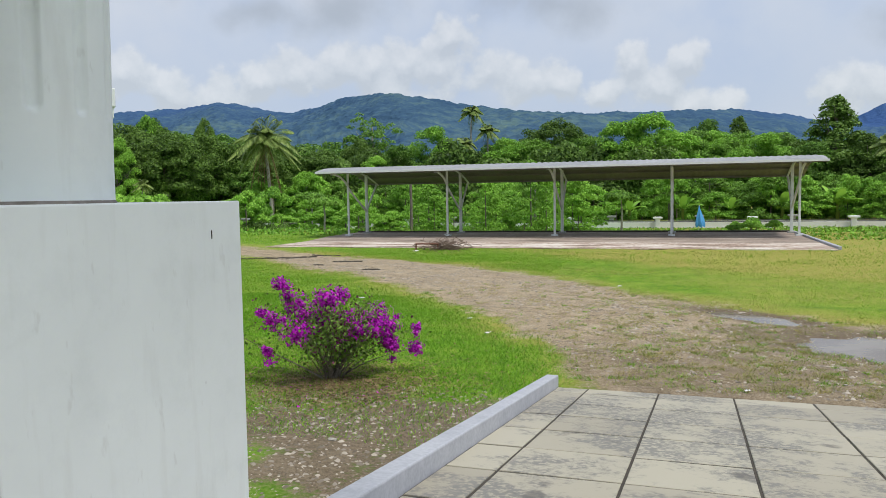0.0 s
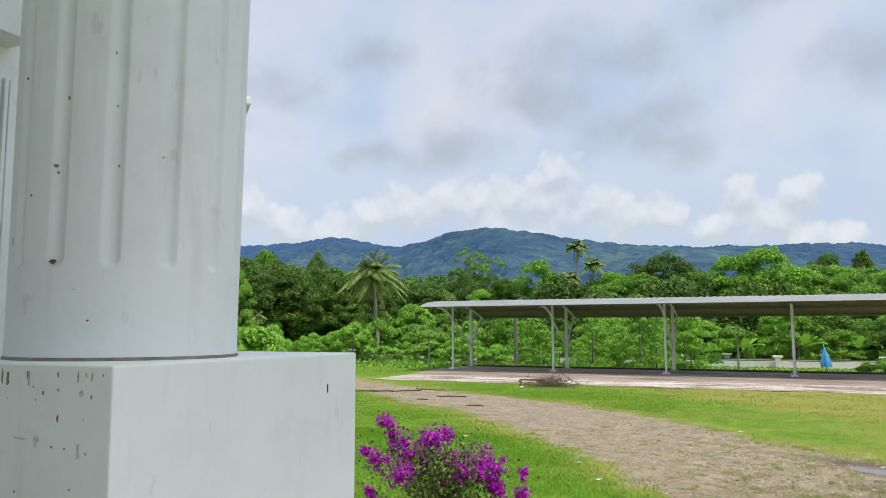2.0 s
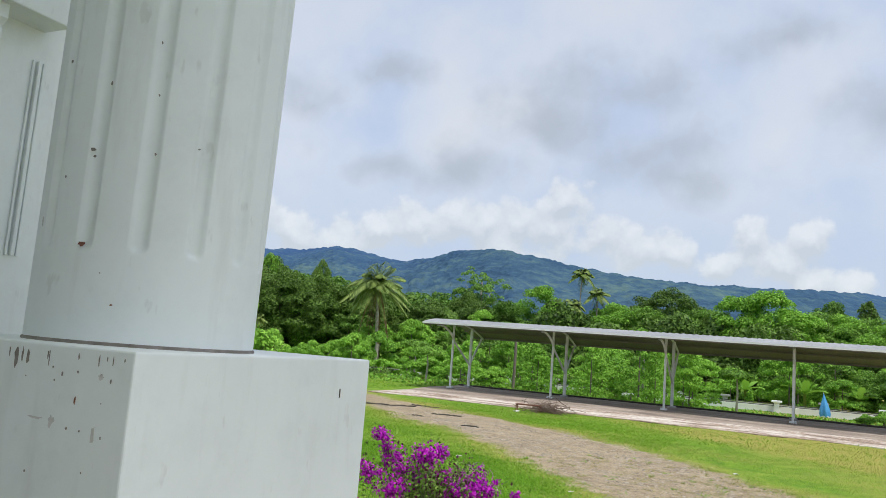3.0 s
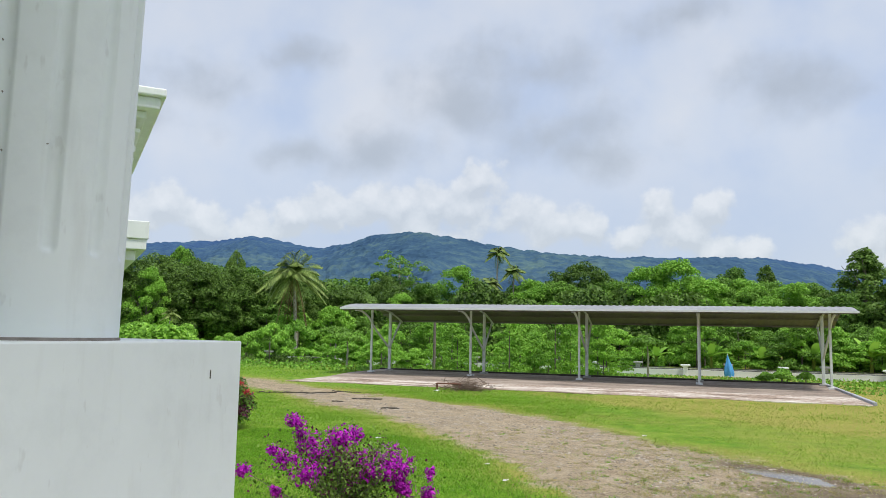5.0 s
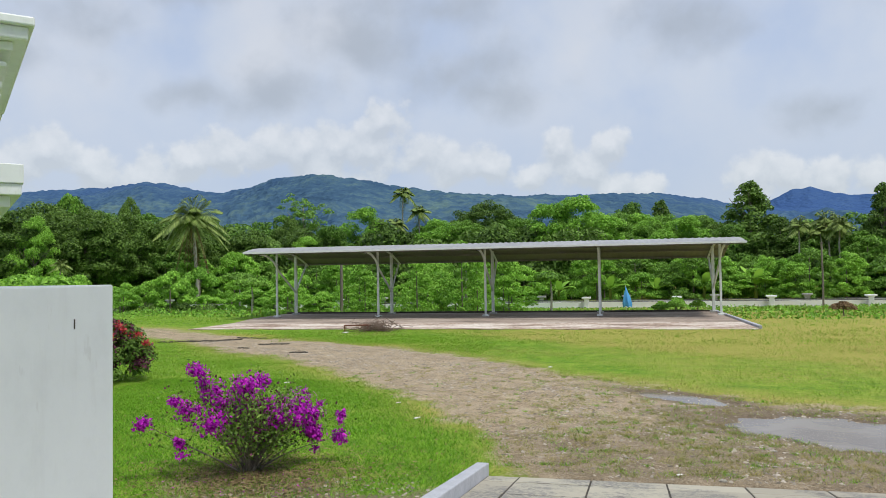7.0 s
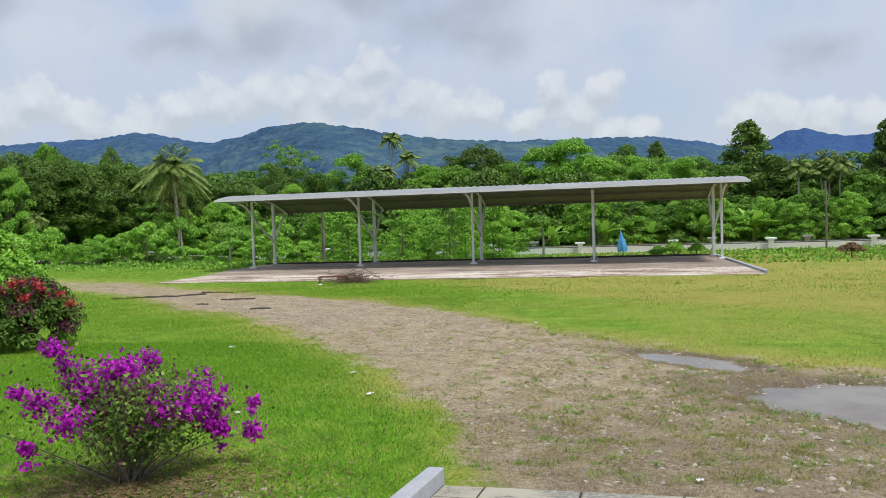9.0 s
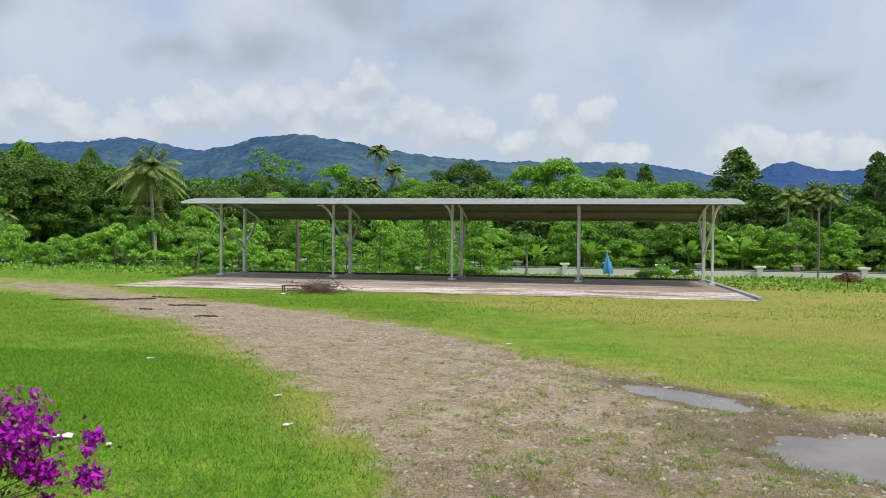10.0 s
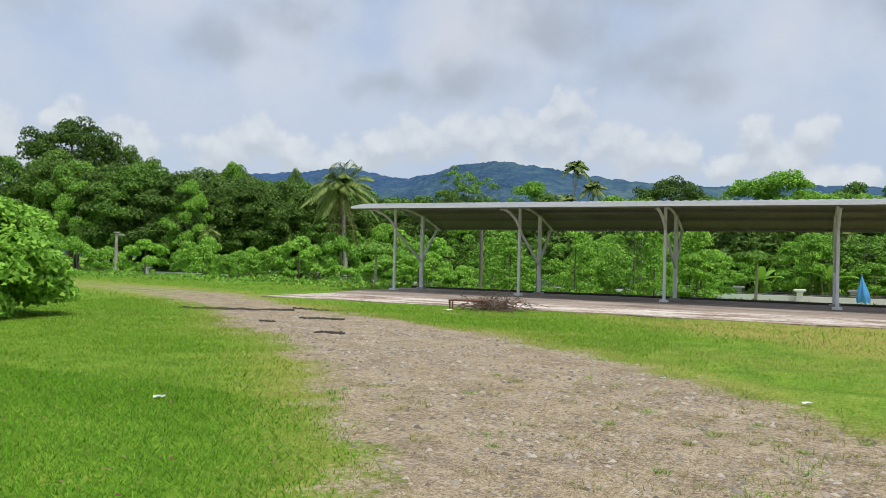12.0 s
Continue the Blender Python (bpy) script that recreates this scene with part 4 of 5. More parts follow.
filler = tree("wood_tree", "green tree in the depth of the wood", dome(34, 4.2, 2.6, 10, 1.2, 15, 0.4), 3600, 0.50, LEAF_MID, 7, seed=15, spread=3)
place(filler, [(-23 + 2.35 * k, 104 + 4 * math.sin(k * 1.7), 8.6 + 0.8 * math.sin(k * 2.3) + (1.6 if k > 18 else 0), 4.6) for k in range(33)], 10, 4.2)
pine = tree("tall_tree", "tall dark conical forest tree", cone(120, 3.6, 2.0, 12, 0.82, 3), 11000, 0.32, LEAF_DARK, 11, seed=3, spread=2.5)
place(pine, [(-9.9, 95, 13.2, 4.9), (-3.9, 105, 12.4, 3.2), (-11.8, 90, 8.6, 3.4), (-17.9, 85, 11.2, 2.6), (-21, 95, 11.5, 3.2)], 12, 3.6)
spread_local = np.random.default_rng(13)
spread_clumps = [(*(p * np.array([4.0, 4.0, 2.1]) * spread_local.uniform(0.45, 1) + np.array([0, 0, 9.4])), spread_local.uniform(0.5, 0.9)) for p in unit(84)] + [(*(p * np.array([2.6, 2.6, 2.0]) + np.array([0, 0, 5.0])), 0.8) for p in unit(12)]
giant = tree("spreading_tree", "tall old tree with a loose spreading crown", spread_clumps, 9500, 0.28, LEAF_DARK, 10, seed=13, spread=3.6, flat=0.85)
place(giant, [(48.2, 117, 19.5, 6.4), (8.9, 100, 12.4, 4.6), (44.9, 122, 17, 4.6)], 12, 4.2)
airy = tree("sparse_tree", "thin airy tree with visible limbs", [(*p, 0.5) for p in (unit(80) * np.array([3.4, 3.4, 4.2]) * rng.uniform(0.35, 1, (80, 1)) + np.array([0, 0, 10.5]))], 3000, 0.28, LEAF_MID, 12, PALE_BARK, seed=21, spread=3.2)
place(airy, [(22.3, 106, 15.4, 4.6), (43.4, 118, 16.0, 3.6), (-18.6, 88, 11.0, 2.2), (47.2, 104, 13, 3.4)], 15, 4.0)
bamboo = tree("bamboo_clump", "plumy light green bamboo clump with drooping heads", dome(110, 3.0, 3.0, 11.6, 0.85, 31, 0.3), 9500, 0.34, LEAF_BRIGHT, 9, PALE_BARK, 0.12, 2.0, 0.95, 31, "bamboo", "bamboo at the wood's edge")
place(bamboo, [(4.1, 92, 11.0, 3.0), (2.1, 92, 11.7, 3.3), (0.2, 90, 9.4, 3.0)], 11.8, 3.0)


# ---- palms ----
def frond_arrays(length, droop, pairs, leaf, width, turn, tilt, base):
    """One feather frond: a curved midrib with leaflets on both sides."""
    t = np.linspace(0, 1, pairs)
    out = length * (t - 0.18 * droop * t ** 2)
    rise = length * (math.sin(tilt) * t - droop * t ** 2)
    rib = np.stack([out * math.cos(tilt), np.zeros(pairs), rise], -1)
    c, s = math.cos(turn), math.sin(turn)
    spin = np.array([[c, -s, 0], [s, c, 0], [0, 0, 1]])
    pieces = []
    ahead = np.gradient(rib, axis=0)
    for sign in (-1, 1):
        way = ahead / np.linalg.norm(ahead, axis=1)[:, None] * 0.55 + np.array([0, sign * 0.8, -0.6])
        ln = leaf * np.sin(np.clip(t * 0.9 + 0.12, 0, 1) * np.pi) ** 0.6
        centres = rib + way / np.linalg.norm(way, axis=1)[:, None] * ln[:, None] / 2
        pieces.append(leaf_arrays(centres[1:] @ spin.T + base, way[1:] @ spin.T, np.tile([0.0, 0, 1.0], (pairs - 1, 1)), ln[1:], width))
    tv, tq = tube_arrays(rib @ spin.T + base, np.linspace(0.05, 0.012, pairs), 4)
    pieces.append((tv, tq))
    return join_arrays(pieces)


def palm(name, label, tall, count, length, leaf, width, lean, droop=(0.25, 0.8), dry=0, trunk_r=0.16, shaft=False, group="palms", pairs=20):
    base = empty(name, (0, 0, 0), label, "palm", group)
    local = np.random.default_rng(int(tall * 10) + count)
    z = np.linspace(-0.3, tall, 10)
    pts = np.stack([lean * (z / tall) ** 2, 0.15 * np.sin(z), z], -1)
    tubes("trunk", [(pts, np.linspace(trunk_r, trunk_r * 0.6, 10))], PALE_BARK, base)
    top = pts[-1]
    green, brown = [], []
    for k in range(count):
        tilt = radians(80) - radians(108) * (k / count) ** 1.2
        green.append(frond_arrays(length * local.uniform(0.85, 1.1), local.uniform(*droop), pairs, leaf, width, k * 2.4 + local.uniform(-0.3, 0.3), tilt, top))
    for k in range(dry):
        brown.append(frond_arrays(length * local.uniform(0.6, 0.9), 0.9, 16, leaf * 0.8, width, k * 2.4, radians(local.uniform(-80, -50)), top))
    v, f = join_arrays(green)
    raw("crown", v, f, FROND, base)
    if dry:
        v, f = join_arrays(brown)
        raw("dry_fronds", v, f, FROND_DRY, base, "hanging brown dead fronds")
    if shaft:
        tubes("crown_shaft", [(np.array([top - [0, 0, 0.9], top]), np.array([0.11, 0.07]))], LEAF_BRIGHT, base)
    return base


coco = palm("coconut_palm", "leaning coconut palm with hanging dead fronds", 8.0, 32, 3.9, 1.0, 0.075, -0.5, (0.35, 0.95), dry=9, trunk_r=0.2, pairs=40)
x, y = spot(29.7, 79)
coco.matrix_basis = pose(x, y, -0.8, 0, 0, 20) @ Matrix.Scale(1.1, 4)
for turn, far, tall in ((15.0, 100, 13.6), (13.8, 98, 11.0), (15.5, 96, 9.3)):
    a = palm("areca_palm", "slender areca palm with a tuft of fronds", tall, 15, 2.2, 0.85, 0.14, 0.15, (0.5, 0.95), trunk_r=0.13, shaft=True, pairs=22)
    x, y = spot(turn, far)
    a.location = (x, y, -0.8)
proto = palm("palm_tree", "dark feathery palm at the wood's edge", 7.2, 14, 2.0, 0.8, 0.11, 0.2, (0.4, 0.85), trunk_r=0.11, pairs=22)
for k, (turn, far, s) in enumerate(((-12.8, 84, 1.0), (-14.2, 84, 0.92), (-14.7, 85, 1.06), (-15.4, 83, 0.98), (-19.4, 83, 0.9), (38.5, 80, 0.6), (-1.0, 83, 0.75))):
    x, y = spot(turn, far)
    m = pose(x, y, -0.8, 0, 0, 70 * k) @ Matrix.Scale(s, 4)
    if k < 6:
        copy_thing(proto, m)
    else:
        proto.matrix_basis = m


# ---- thicket and weeds along the wood's edge ----
def shrub(name, label, clumps, leaves, size, mat, tall, seed, category="shrub", group="thicket at the wood's edge"):
    return tree(name, label, clumps, leaves, size, mat, tall, BARK, 0.05, 0.8, 0.7, seed, category, group)


def scatter(proto, n, x_range, y_range, scale, seed, skip=None):
    local = np.random.default_rng(seed)
    for k in range(n):
        while True:
            x, y = local.uniform(*x_range), local.uniform(*y_range)
            if skip is None or not skip(x, y):
                break
        s = local.uniform(*scale)
        m = pose(x, y, float(height(np.array(x), np.array(y))) - 0.03, 0, 0, local.uniform(0, 360)) @ Matrix.Diagonal((s, s, s * local.uniform(0.65, 1.3), 1))
        if k < n - 1:
            copy_thing(proto, m)
        else:
            proto.matrix_basis = m


s1 = shrub("shrub", "bright green leafy thicket shrub", dome(44, 1.75, 0.3, 2.9, 0.36, 41), 4200, 0.17, LEAF_BRIGHT, 2.2, 41)
scatter(s1, 46, (-70, 36), (69, 77), (0.9, 1.5), 1)
s2 = shrub("shrub", "mid-green leafy thicket shrub", dome(46, 1.95, 0.3, 3.5, 0.4, 42), 4400, 0.18, LEAF_MID, 2.8, 42)
scatter(s2, 44, (-75, 36), (70, 82), (1.0, 1.7), 2)
s3 = shrub("shrub", "dark green undergrowth shrub", dome(22, 2.2, 0.2, 4.2, 0.8, 43), 1900, 0.34, LEAF_DARK, 3.4, 43)
scatter(s3, 50, (-80, 36), (80, 92), (1.2, 1.9), 3)
s4 = shrub("sapling", "feathery bright sapling with a thin stem", dome(48, 1.15, 0.2, 3.2, 0.3, 44, 0.8), 2100, 0.15, LEAF_BRIGHT, 2.4, 44, "sapling", "saplings behind the shelter")
scatter(s4, 20, (-17, -5), (43.5, 52), (0.7, 1.15), 4)
s5 = shrub("cassava_shrub", "bright cassava shrub with flat leafy tops", [(math.cos(a) * r, math.sin(a) * r, z, 0.34) for a, r, z in ((0, 0.2, 1.7), (1.1, 0.6, 1.5), (2.2, 0.7, 1.35), (3.3, 0.65, 1.5), (4.3, 0.75, 1.2), (5.3, 0.6, 1.4), (0.6, 0.9, 0.9), (2.7, 0.95, 0.8), (4.8, 0.9, 0.7))], 2200, 0.15, LEAF_BRIGHT, 1.4, 51, "shrub", "shrubs along the road")
scatter(s5, 60, (-62, -17), (43, 60), (0.6, 1.6), 5)
s6 = shrub("shrub", "dark rounded shrub beside the far road", dome(14, 0.9, 0.2, 1.3, 0.4, 52), 1200, 0.16, LEAF_DARK, 1.0, 52, "shrub", "shrubs along the road")
scatter(s6, 16, (-55, -10), (46, 57), (0.7, 1.1), 6)
s7 = shrub("fern_plant", "small bright fern-like plant behind the shelter", [(0, 0, 0.5, 0.3), (0.25, 0.1, 0.4, 0.26), (-0.25, 0.1, 0.42, 0.26), (0.05, -0.25, 0.36, 0.26)], 420, 0.17, LEAF_BRIGHT, 0.5, 53, "plant", "low plants behind the shelter")
scatter(s7, 9, (2.3, 5.2), (41.3, 43), (0.6, 0.95), 7)
s8 = shrub("shrub", "tall bright thicket shrub across the road", dome(50, 1.85, 0.4, 3.7, 0.36, 54), 4600, 0.17, LEAF_BRIGHT, 3.0, 54)
scatter(s8, 24, (9, 36), (69, 78), (0.8, 1.3), 8)


def banana(x, y, s):
    base = empty("banana_plant", (x, y, -0.8), "banana plant with upright pale green leaves", "plant", "banana plants at the wood's edge")
    tubes("stem", [(np.array([[0, 0, -0.1], [0, 0, 1.2]]), np.array([0.12, 0.08]))], LEAF_YELLOW, base)
    pieces = []
    for k in range(7):
        a, tilt = k * 2.4, 0.5 + 0.12 * k
        t = np.linspace(0, 1, 9)
        out, up_z = np.sin(tilt) * t * 1.7, 1.1 + np.cos(tilt) * t * 1.7 - 0.5 * t ** 2.5 * tilt
        w = 0.24 * np.sin(np.pi * np.clip(t * 0.92 + 0.06, 0, 1)) ** 0.5
        mid = np.stack([out * math.cos(a), out * math.sin(a), up_z], -1)
        side = np.array([-math.sin(a), math.cos(a), 0])
        v = np.concatenate([mid + side * w[:, None], mid - np.array([0, 0, 0.06]), mid - side * w[:, None]])
        j = np.arange(8)
        pieces.append((v, np.concatenate([np.stack([j, j + 1, j + 10, j + 9], -1), np.stack([j + 9, j + 10, j + 19, j + 18], -1)])))
    v, f = join_arrays(pieces)
    raw("leaves", v, f, LEAF_BRIGHT, base)
    base.scale = (s, s, s)


for x, y, s in ((0.5, 69, 1.3), (4.5, 70, 1.2), (8.5, 69.5, 1.4), (-4, 69, 1.2), (13, 71, 1.5), (11, 74, 1.6)):
    banana(x, y, s)


def weed_carpet():
    """Knee-high weeds round the slab and along the road."""
    n = 52000
    x, y = rng.uniform(-66, 34, n), rng.uniform(33.5, 61.5, n)
    edge = np.where(x > 5.7, 33.6, np.where(x < -17.6, 37.2 - 0.05 * x * 0, 40.5)) + 0.7 * wobble(x, y, 0.8, 5.0)
    keep = y > edge
    x, y, edge = x[keep], y[keep], edge[keep]
    tall = (0.22 + 0.2 * wobble(x, y, 0.55, 1.0) + 0.14 * wobble(x, y, 1.7, 2.0)) * step(y - edge, -0.3, 2.0) * np.where((x > -9) & (x < 7), 0.18, np.where(x >= 7, 0.75, 1.0))
    z = height(x, y) + np.clip(tall, 0.05, 0.9) * rng.uniform(0.25, 1.0, len(x))
    c = np.stack([x, y, z], -1)
    v, f = leaf_arrays(c, unit(len(c)) + np.array([0, 0, 0.5]), unit(len(c)) + np.array([0, -0.3, 0.9]), rng.uniform(0.12, 0.32, len(c)), rng.uniform(0.06, 0.14, len(c)))
    pick = rng.uniform(0, 1, len(c))
    for mat, lo, hi, label in ((LEAF_BRIGHT, 0, 0.62, "low bright green weeds"), (LEAF_MID, 0.62, 0.86, "darker green ground weeds"), (LEAF_YELLOW, 0.86, 1, "yellowing weed leaves and grass")):
        use = np.repeat((pick >= lo) & (pick < hi), 4)
        vv = v[use]
        tagged(raw("weeds", vv, np.arange(len(vv)).reshape(-1, 4), mat), label + " round the slab and road", "weeds", kind="stuff")


weed_carpet()
rusty = shrub("shrub", "small reddish-brown withered shrub among weeds", [(0, 0, 0.4, 0.3), (0.3, 0.1, 0.3, 0.26), (-0.3, 0.05, 0.32, 0.26)], 500, 0.13, DEAD_LEAF, 0.4, 57, "shrub", "low plants behind the shelter")
rusty.location = (10.4, 36.2, 0)


# ---- slender poles, papaya trees and the blue cloth ----
def pole(x, y, z, tall, r, mat, label, lamp=False):
    base = empty("pole", (x, y, z), label, "pole", "poles near the road")
    tubes("shaft", [(np.array([[0, 0, -0.3], [0.02, 0, tall * 0.5], [0.0, 0.02, tall]]), np.array([r, r * 0.9, r * 0.8]))], mat, base)
    part("cap", boxed(-r, r, -r, r, tall - 0.02, tall + 0.06, bevel=0.01), mat, base)
    if lamp:
        part("lamp_arm", boxed(-0.03, 0.5, -0.03, 0.03, tall - 0.12, tall - 0.06), mat, base)
        part("lamp_head", boxed(0.35, 0.65, -0.1, 0.1, tall - 0.2, tall - 0.1, bevel=0.02), FENCE_GREY, base)


pole(-15.3, 43.0, -0.05, 3.1, 0.10, WOOD_POLE, "weathered timber pole behind the shelter")
pole(-9.0, 50.0, -0.4, 3.5, 0.10, PALE_BARK, "pale slender pole behind the shelter")
pole(13.1, 50.0, -0.45, 4.1, 0.065, WOOD_POLE, "weathered concrete pole in the weeds", False)
pole(-44.3, 47.0, -0.6, 3.3, 0.13, PALE_BARK, "leaning pale street pole beside the wood", True)


def papaya(x, y, tall, s):
    z = float(height(np.array(x), np.array(y)))
    base = empty("papaya_tree", (x, y, z), "small papaya tree with a flat leafy top", "tree", "papaya trees behind the shelter")
    tubes("trunk", [(np.array([[0, 0, -0.2], [0.05, 0.02, tall * 0.6], [0, 0, tall]]), np.array([0.08, 0.06, 0.04]))], PALE_BARK, base)
    v, f = crown_arrays([(math.cos(a) * 0.5 * s, math.sin(a) * 0.5 * s, tall + dz, 0.42 * s) for a, dz in ((0, 0), (1.2, 0.1), (2.5, 0), (3.8, 0.12), (5, 0.02))] + [(0, 0, tall + 0.2, 0.4 * s)], 1500, 0.24, 0.17, 0.5, 0.5)
    raw("crown", v, f, LEAF_MID, base)


for x, y, tall, s in ((-20.6, 42.0, 1.7, 1.0), (-3.2, 47.5, 2.3, 1.15), (-27.5, 54, 2.8, 1.3), (18.5, 55, 2.6, 1.1)):
    papaya(x, y, tall, s)


def blue_sail():
    """A folded blue cloth tied round a stake, pointed at the top."""
    base = empty("folded_umbrella", (1.45, 52.0, -0.5), "folded bright blue garden umbrella among the plants", "umbrella")
    base.scale = (0.72, 0.72, 0.97)
    tubes("pole", [(np.array([[0, 0, -0.2], [0, 0, 1.75]]), np.array([0.025, 0.02]))], FENCE, base)
    n, rows = 20, []
    for z, r in ((0.28, 0.36), (0.45, 0.40), (0.8, 0.33), (1.2, 0.18), (1.5, 0.07), (1.66, 0.02)):
        a = np.linspace(0, 2 * np.pi, n, endpoint=False)
        rr = r * (1 + 0.22 * np.cos(a * 5))
        rows.append(np.stack([np.cos(a) * rr + 0.06 * (1.6 - z), np.sin(a) * rr, np.full(n, z) - 0.05 * np.cos(a * 5) * (z < 0.3)], -1))
    k, j = np.meshgrid(np.arange(5), np.arange(n), indexing="ij")
    f = np.stack([k * n + j, k * n + (j + 1) % n, (k + 1) * n + (j + 1) % n, (k + 1) * n + j], -1).reshape(-1, 4)
    raw("canopy", np.concatenate(rows), f, BLUE, base, "folded blue cloth canopy", True)


blue_sail()


# ---- flowering shrubs ----
def flower_heads(centres, per, size, spread):
    """Bunches of papery bracts round each centre."""
    c = np.repeat(np.asarray(centres), per, axis=0)
    off = unit(len(c)) * np.clip(np.abs(rng.normal(0, spread, (len(c), 1))), 0, spread * 1.9)
    off[:, 0:2] *= 1.25
    return leaf_arrays(c + off, unit(len(c)), off + unit(len(c)) * 0.05 + np.array([0, 0, 0.03]), size * rng.uniform(0.7, 1.3, len(c)), size * 0.8 * rng.uniform(0.7, 1.3, len(c)))


def bougainvillea():
    base = empty("bougainvillea", (-3.57, 7.03, 0.0), "bougainvillea shrub with magenta bracts on bare lower stems", "shrub")
    right, away = np.array([0.853, 0.522, 0]), np.array([-0.522, 0.853, 0])
    heads = ((-0.53, 1.12), (-1.07, 0.62), (-0.33, 0.86), (-0.38, 0.62), (-0.63, 0.72), (-0.03, 0.97), (0.23, 0.67), (0.30, 0.62), (0.57, 0.69), (0.63, 0.57), (0.75, 0.34), (0.1, 0.43), (-0.72, 0.40), (1.0, 0.30), (1.02, 0.55), (-0.75, 0.84), (0.2, 0.95), (-0.45, 0.98), (0.55, 0.66), (0.70, 0.58), (0.02, 0.90), (0.2, 0.60), (-0.28, 0.77), (0.45, 0.62), (-0.1, 0.7), (0.66, 0.42))
    local = np.random.default_rng(4)
    ends, runs, twig_leaves = [], [], []
    for k, (dx, dz) in enumerate(heads):
        reach = max(0.08, 0.75 - 0.65 * abs(dx))
        ends.append(right * dx * 1.06 + away * local.uniform(-reach, reach) * 0.75 + np.array([0, 0, dz]))
    extra = [right * local.uniform(-0.62, 0.68) + away * local.uniform(-0.65, 0.65) + np.array([0, 0, local.uniform(0.36, 0.98)]) for _ in range(44)]
    for k, e in enumerate(ends + extra):
        foot = np.array([local.normal(0, 0.04), local.normal(0, 0.04), -0.03])
        mid = e * np.array([0.35, 0.35, 0.62]) + local.normal(0, 0.09, 3)
        pts = curve_points(foot, mid, e, 9)
        runs.append((pts, np.linspace(0.011 if k < 14 else 0.006, 0.002, 9)))
        t = local.uniform(0.34, 1.06, 95)
        near = np.stack([np.interp(t, np.linspace(0, 1, 9), pts[:, i]) for i in range(3)], -1) + local.normal(0, 0.085, (95, 3))
        twig_leaves.append(near)
    for run in runs:
        tubes("stem", [run], BARK, base, sides=5)
    c = np.concatenate(twig_leaves)
    c = c[(c[:, 2] > 0.12) & (c[:, 2] + local.uniform(-0.25, 0.25, len(c)) > 0.30)]
    purple = local.uniform(0, 1, len(c)) < 0.10 + 0.14 * (c[:, 2] > 0.6)
    for use, mat, label in ((~purple, LEAF_BUSH, "small dark green leaves"), (purple, LEAF_MAROON, "small maroon leaves and faded bracts")):
        p = c[use]
        v, f = leaf_arrays(p, unit(len(p)), unit(len(p)) + np.array([0, 0, 0.6]), rng.uniform(0.03, 0.06, len(p)), rng.uniform(0.02, 0.038, len(p)))
        raw("leaves", v, f, mat, base, label)
    base.scale = (0.94, 0.94, 0.97)
    sizes = [0.8, 0.8, 1.2, 1.3, 1.0, 1.4, 1.1, 1.2, 1.5, 1.0, 0.9, 0.9, 0.55, 0.8, 0.5, 0.6, 0.8, 0.7, 1.0, 1.0, 1.2, 0.6, 0.9, 0.9, 0.6, 0.8]
    for e, s in zip(ends, sizes):
        v, f = flower_heads([e], int(360 * s), 0.041, 0.066 * s)
        tagged(raw("flower_head", v, f, BRACT, base, "vivid magenta papery bracts"), kind="stuff")
    for e in ends[::2]:
        v, f = flower_heads([e * np.array([0.85, 0.85, 0.92]) + local.normal(0, 0.1, 3), e + local.normal(0, 0.09, 3)], 40, 0.036, 0.04)
        tagged(raw("flower_head", v, f, BRACT, base, "vivid magenta papery bracts"), kind="stuff")


bougainvillea()


def dry_litter(x, y, n, reach):
    """Straw and fallen brown leaves lying round the foot of the shrub."""
    local = np.random.default_rng(91)
    a, r = local.uniform(0, 6.283, n), np.abs(local.normal(0, 0.55, n)) * reach
    c = np.stack([x + np.cos(a) * r * 1.25, y + np.sin(a) * r, local.uniform(0.006, 0.035, n)], -1)
    flat = np.stack([np.cos(a * 7), np.sin(a * 7), local.uniform(-0.1, 0.15, n)], -1)
    up = np.array([0, 0, 1.0]) + local.normal(0, 0.25, (n, 3))
    v, f = leaf_arrays(c, flat, up, local.uniform(0.025, 0.075, n), local.uniform(0.005, 0.022, n))
    ob = raw("dry_litter", v, f, STRAW_LITTER)
    tagged(ob, "dry straw and fallen brown leaves under a shrub", "leaf litter", kind="stuff")


dry_litter(-3.45, 6.9, 9000, 1.25)


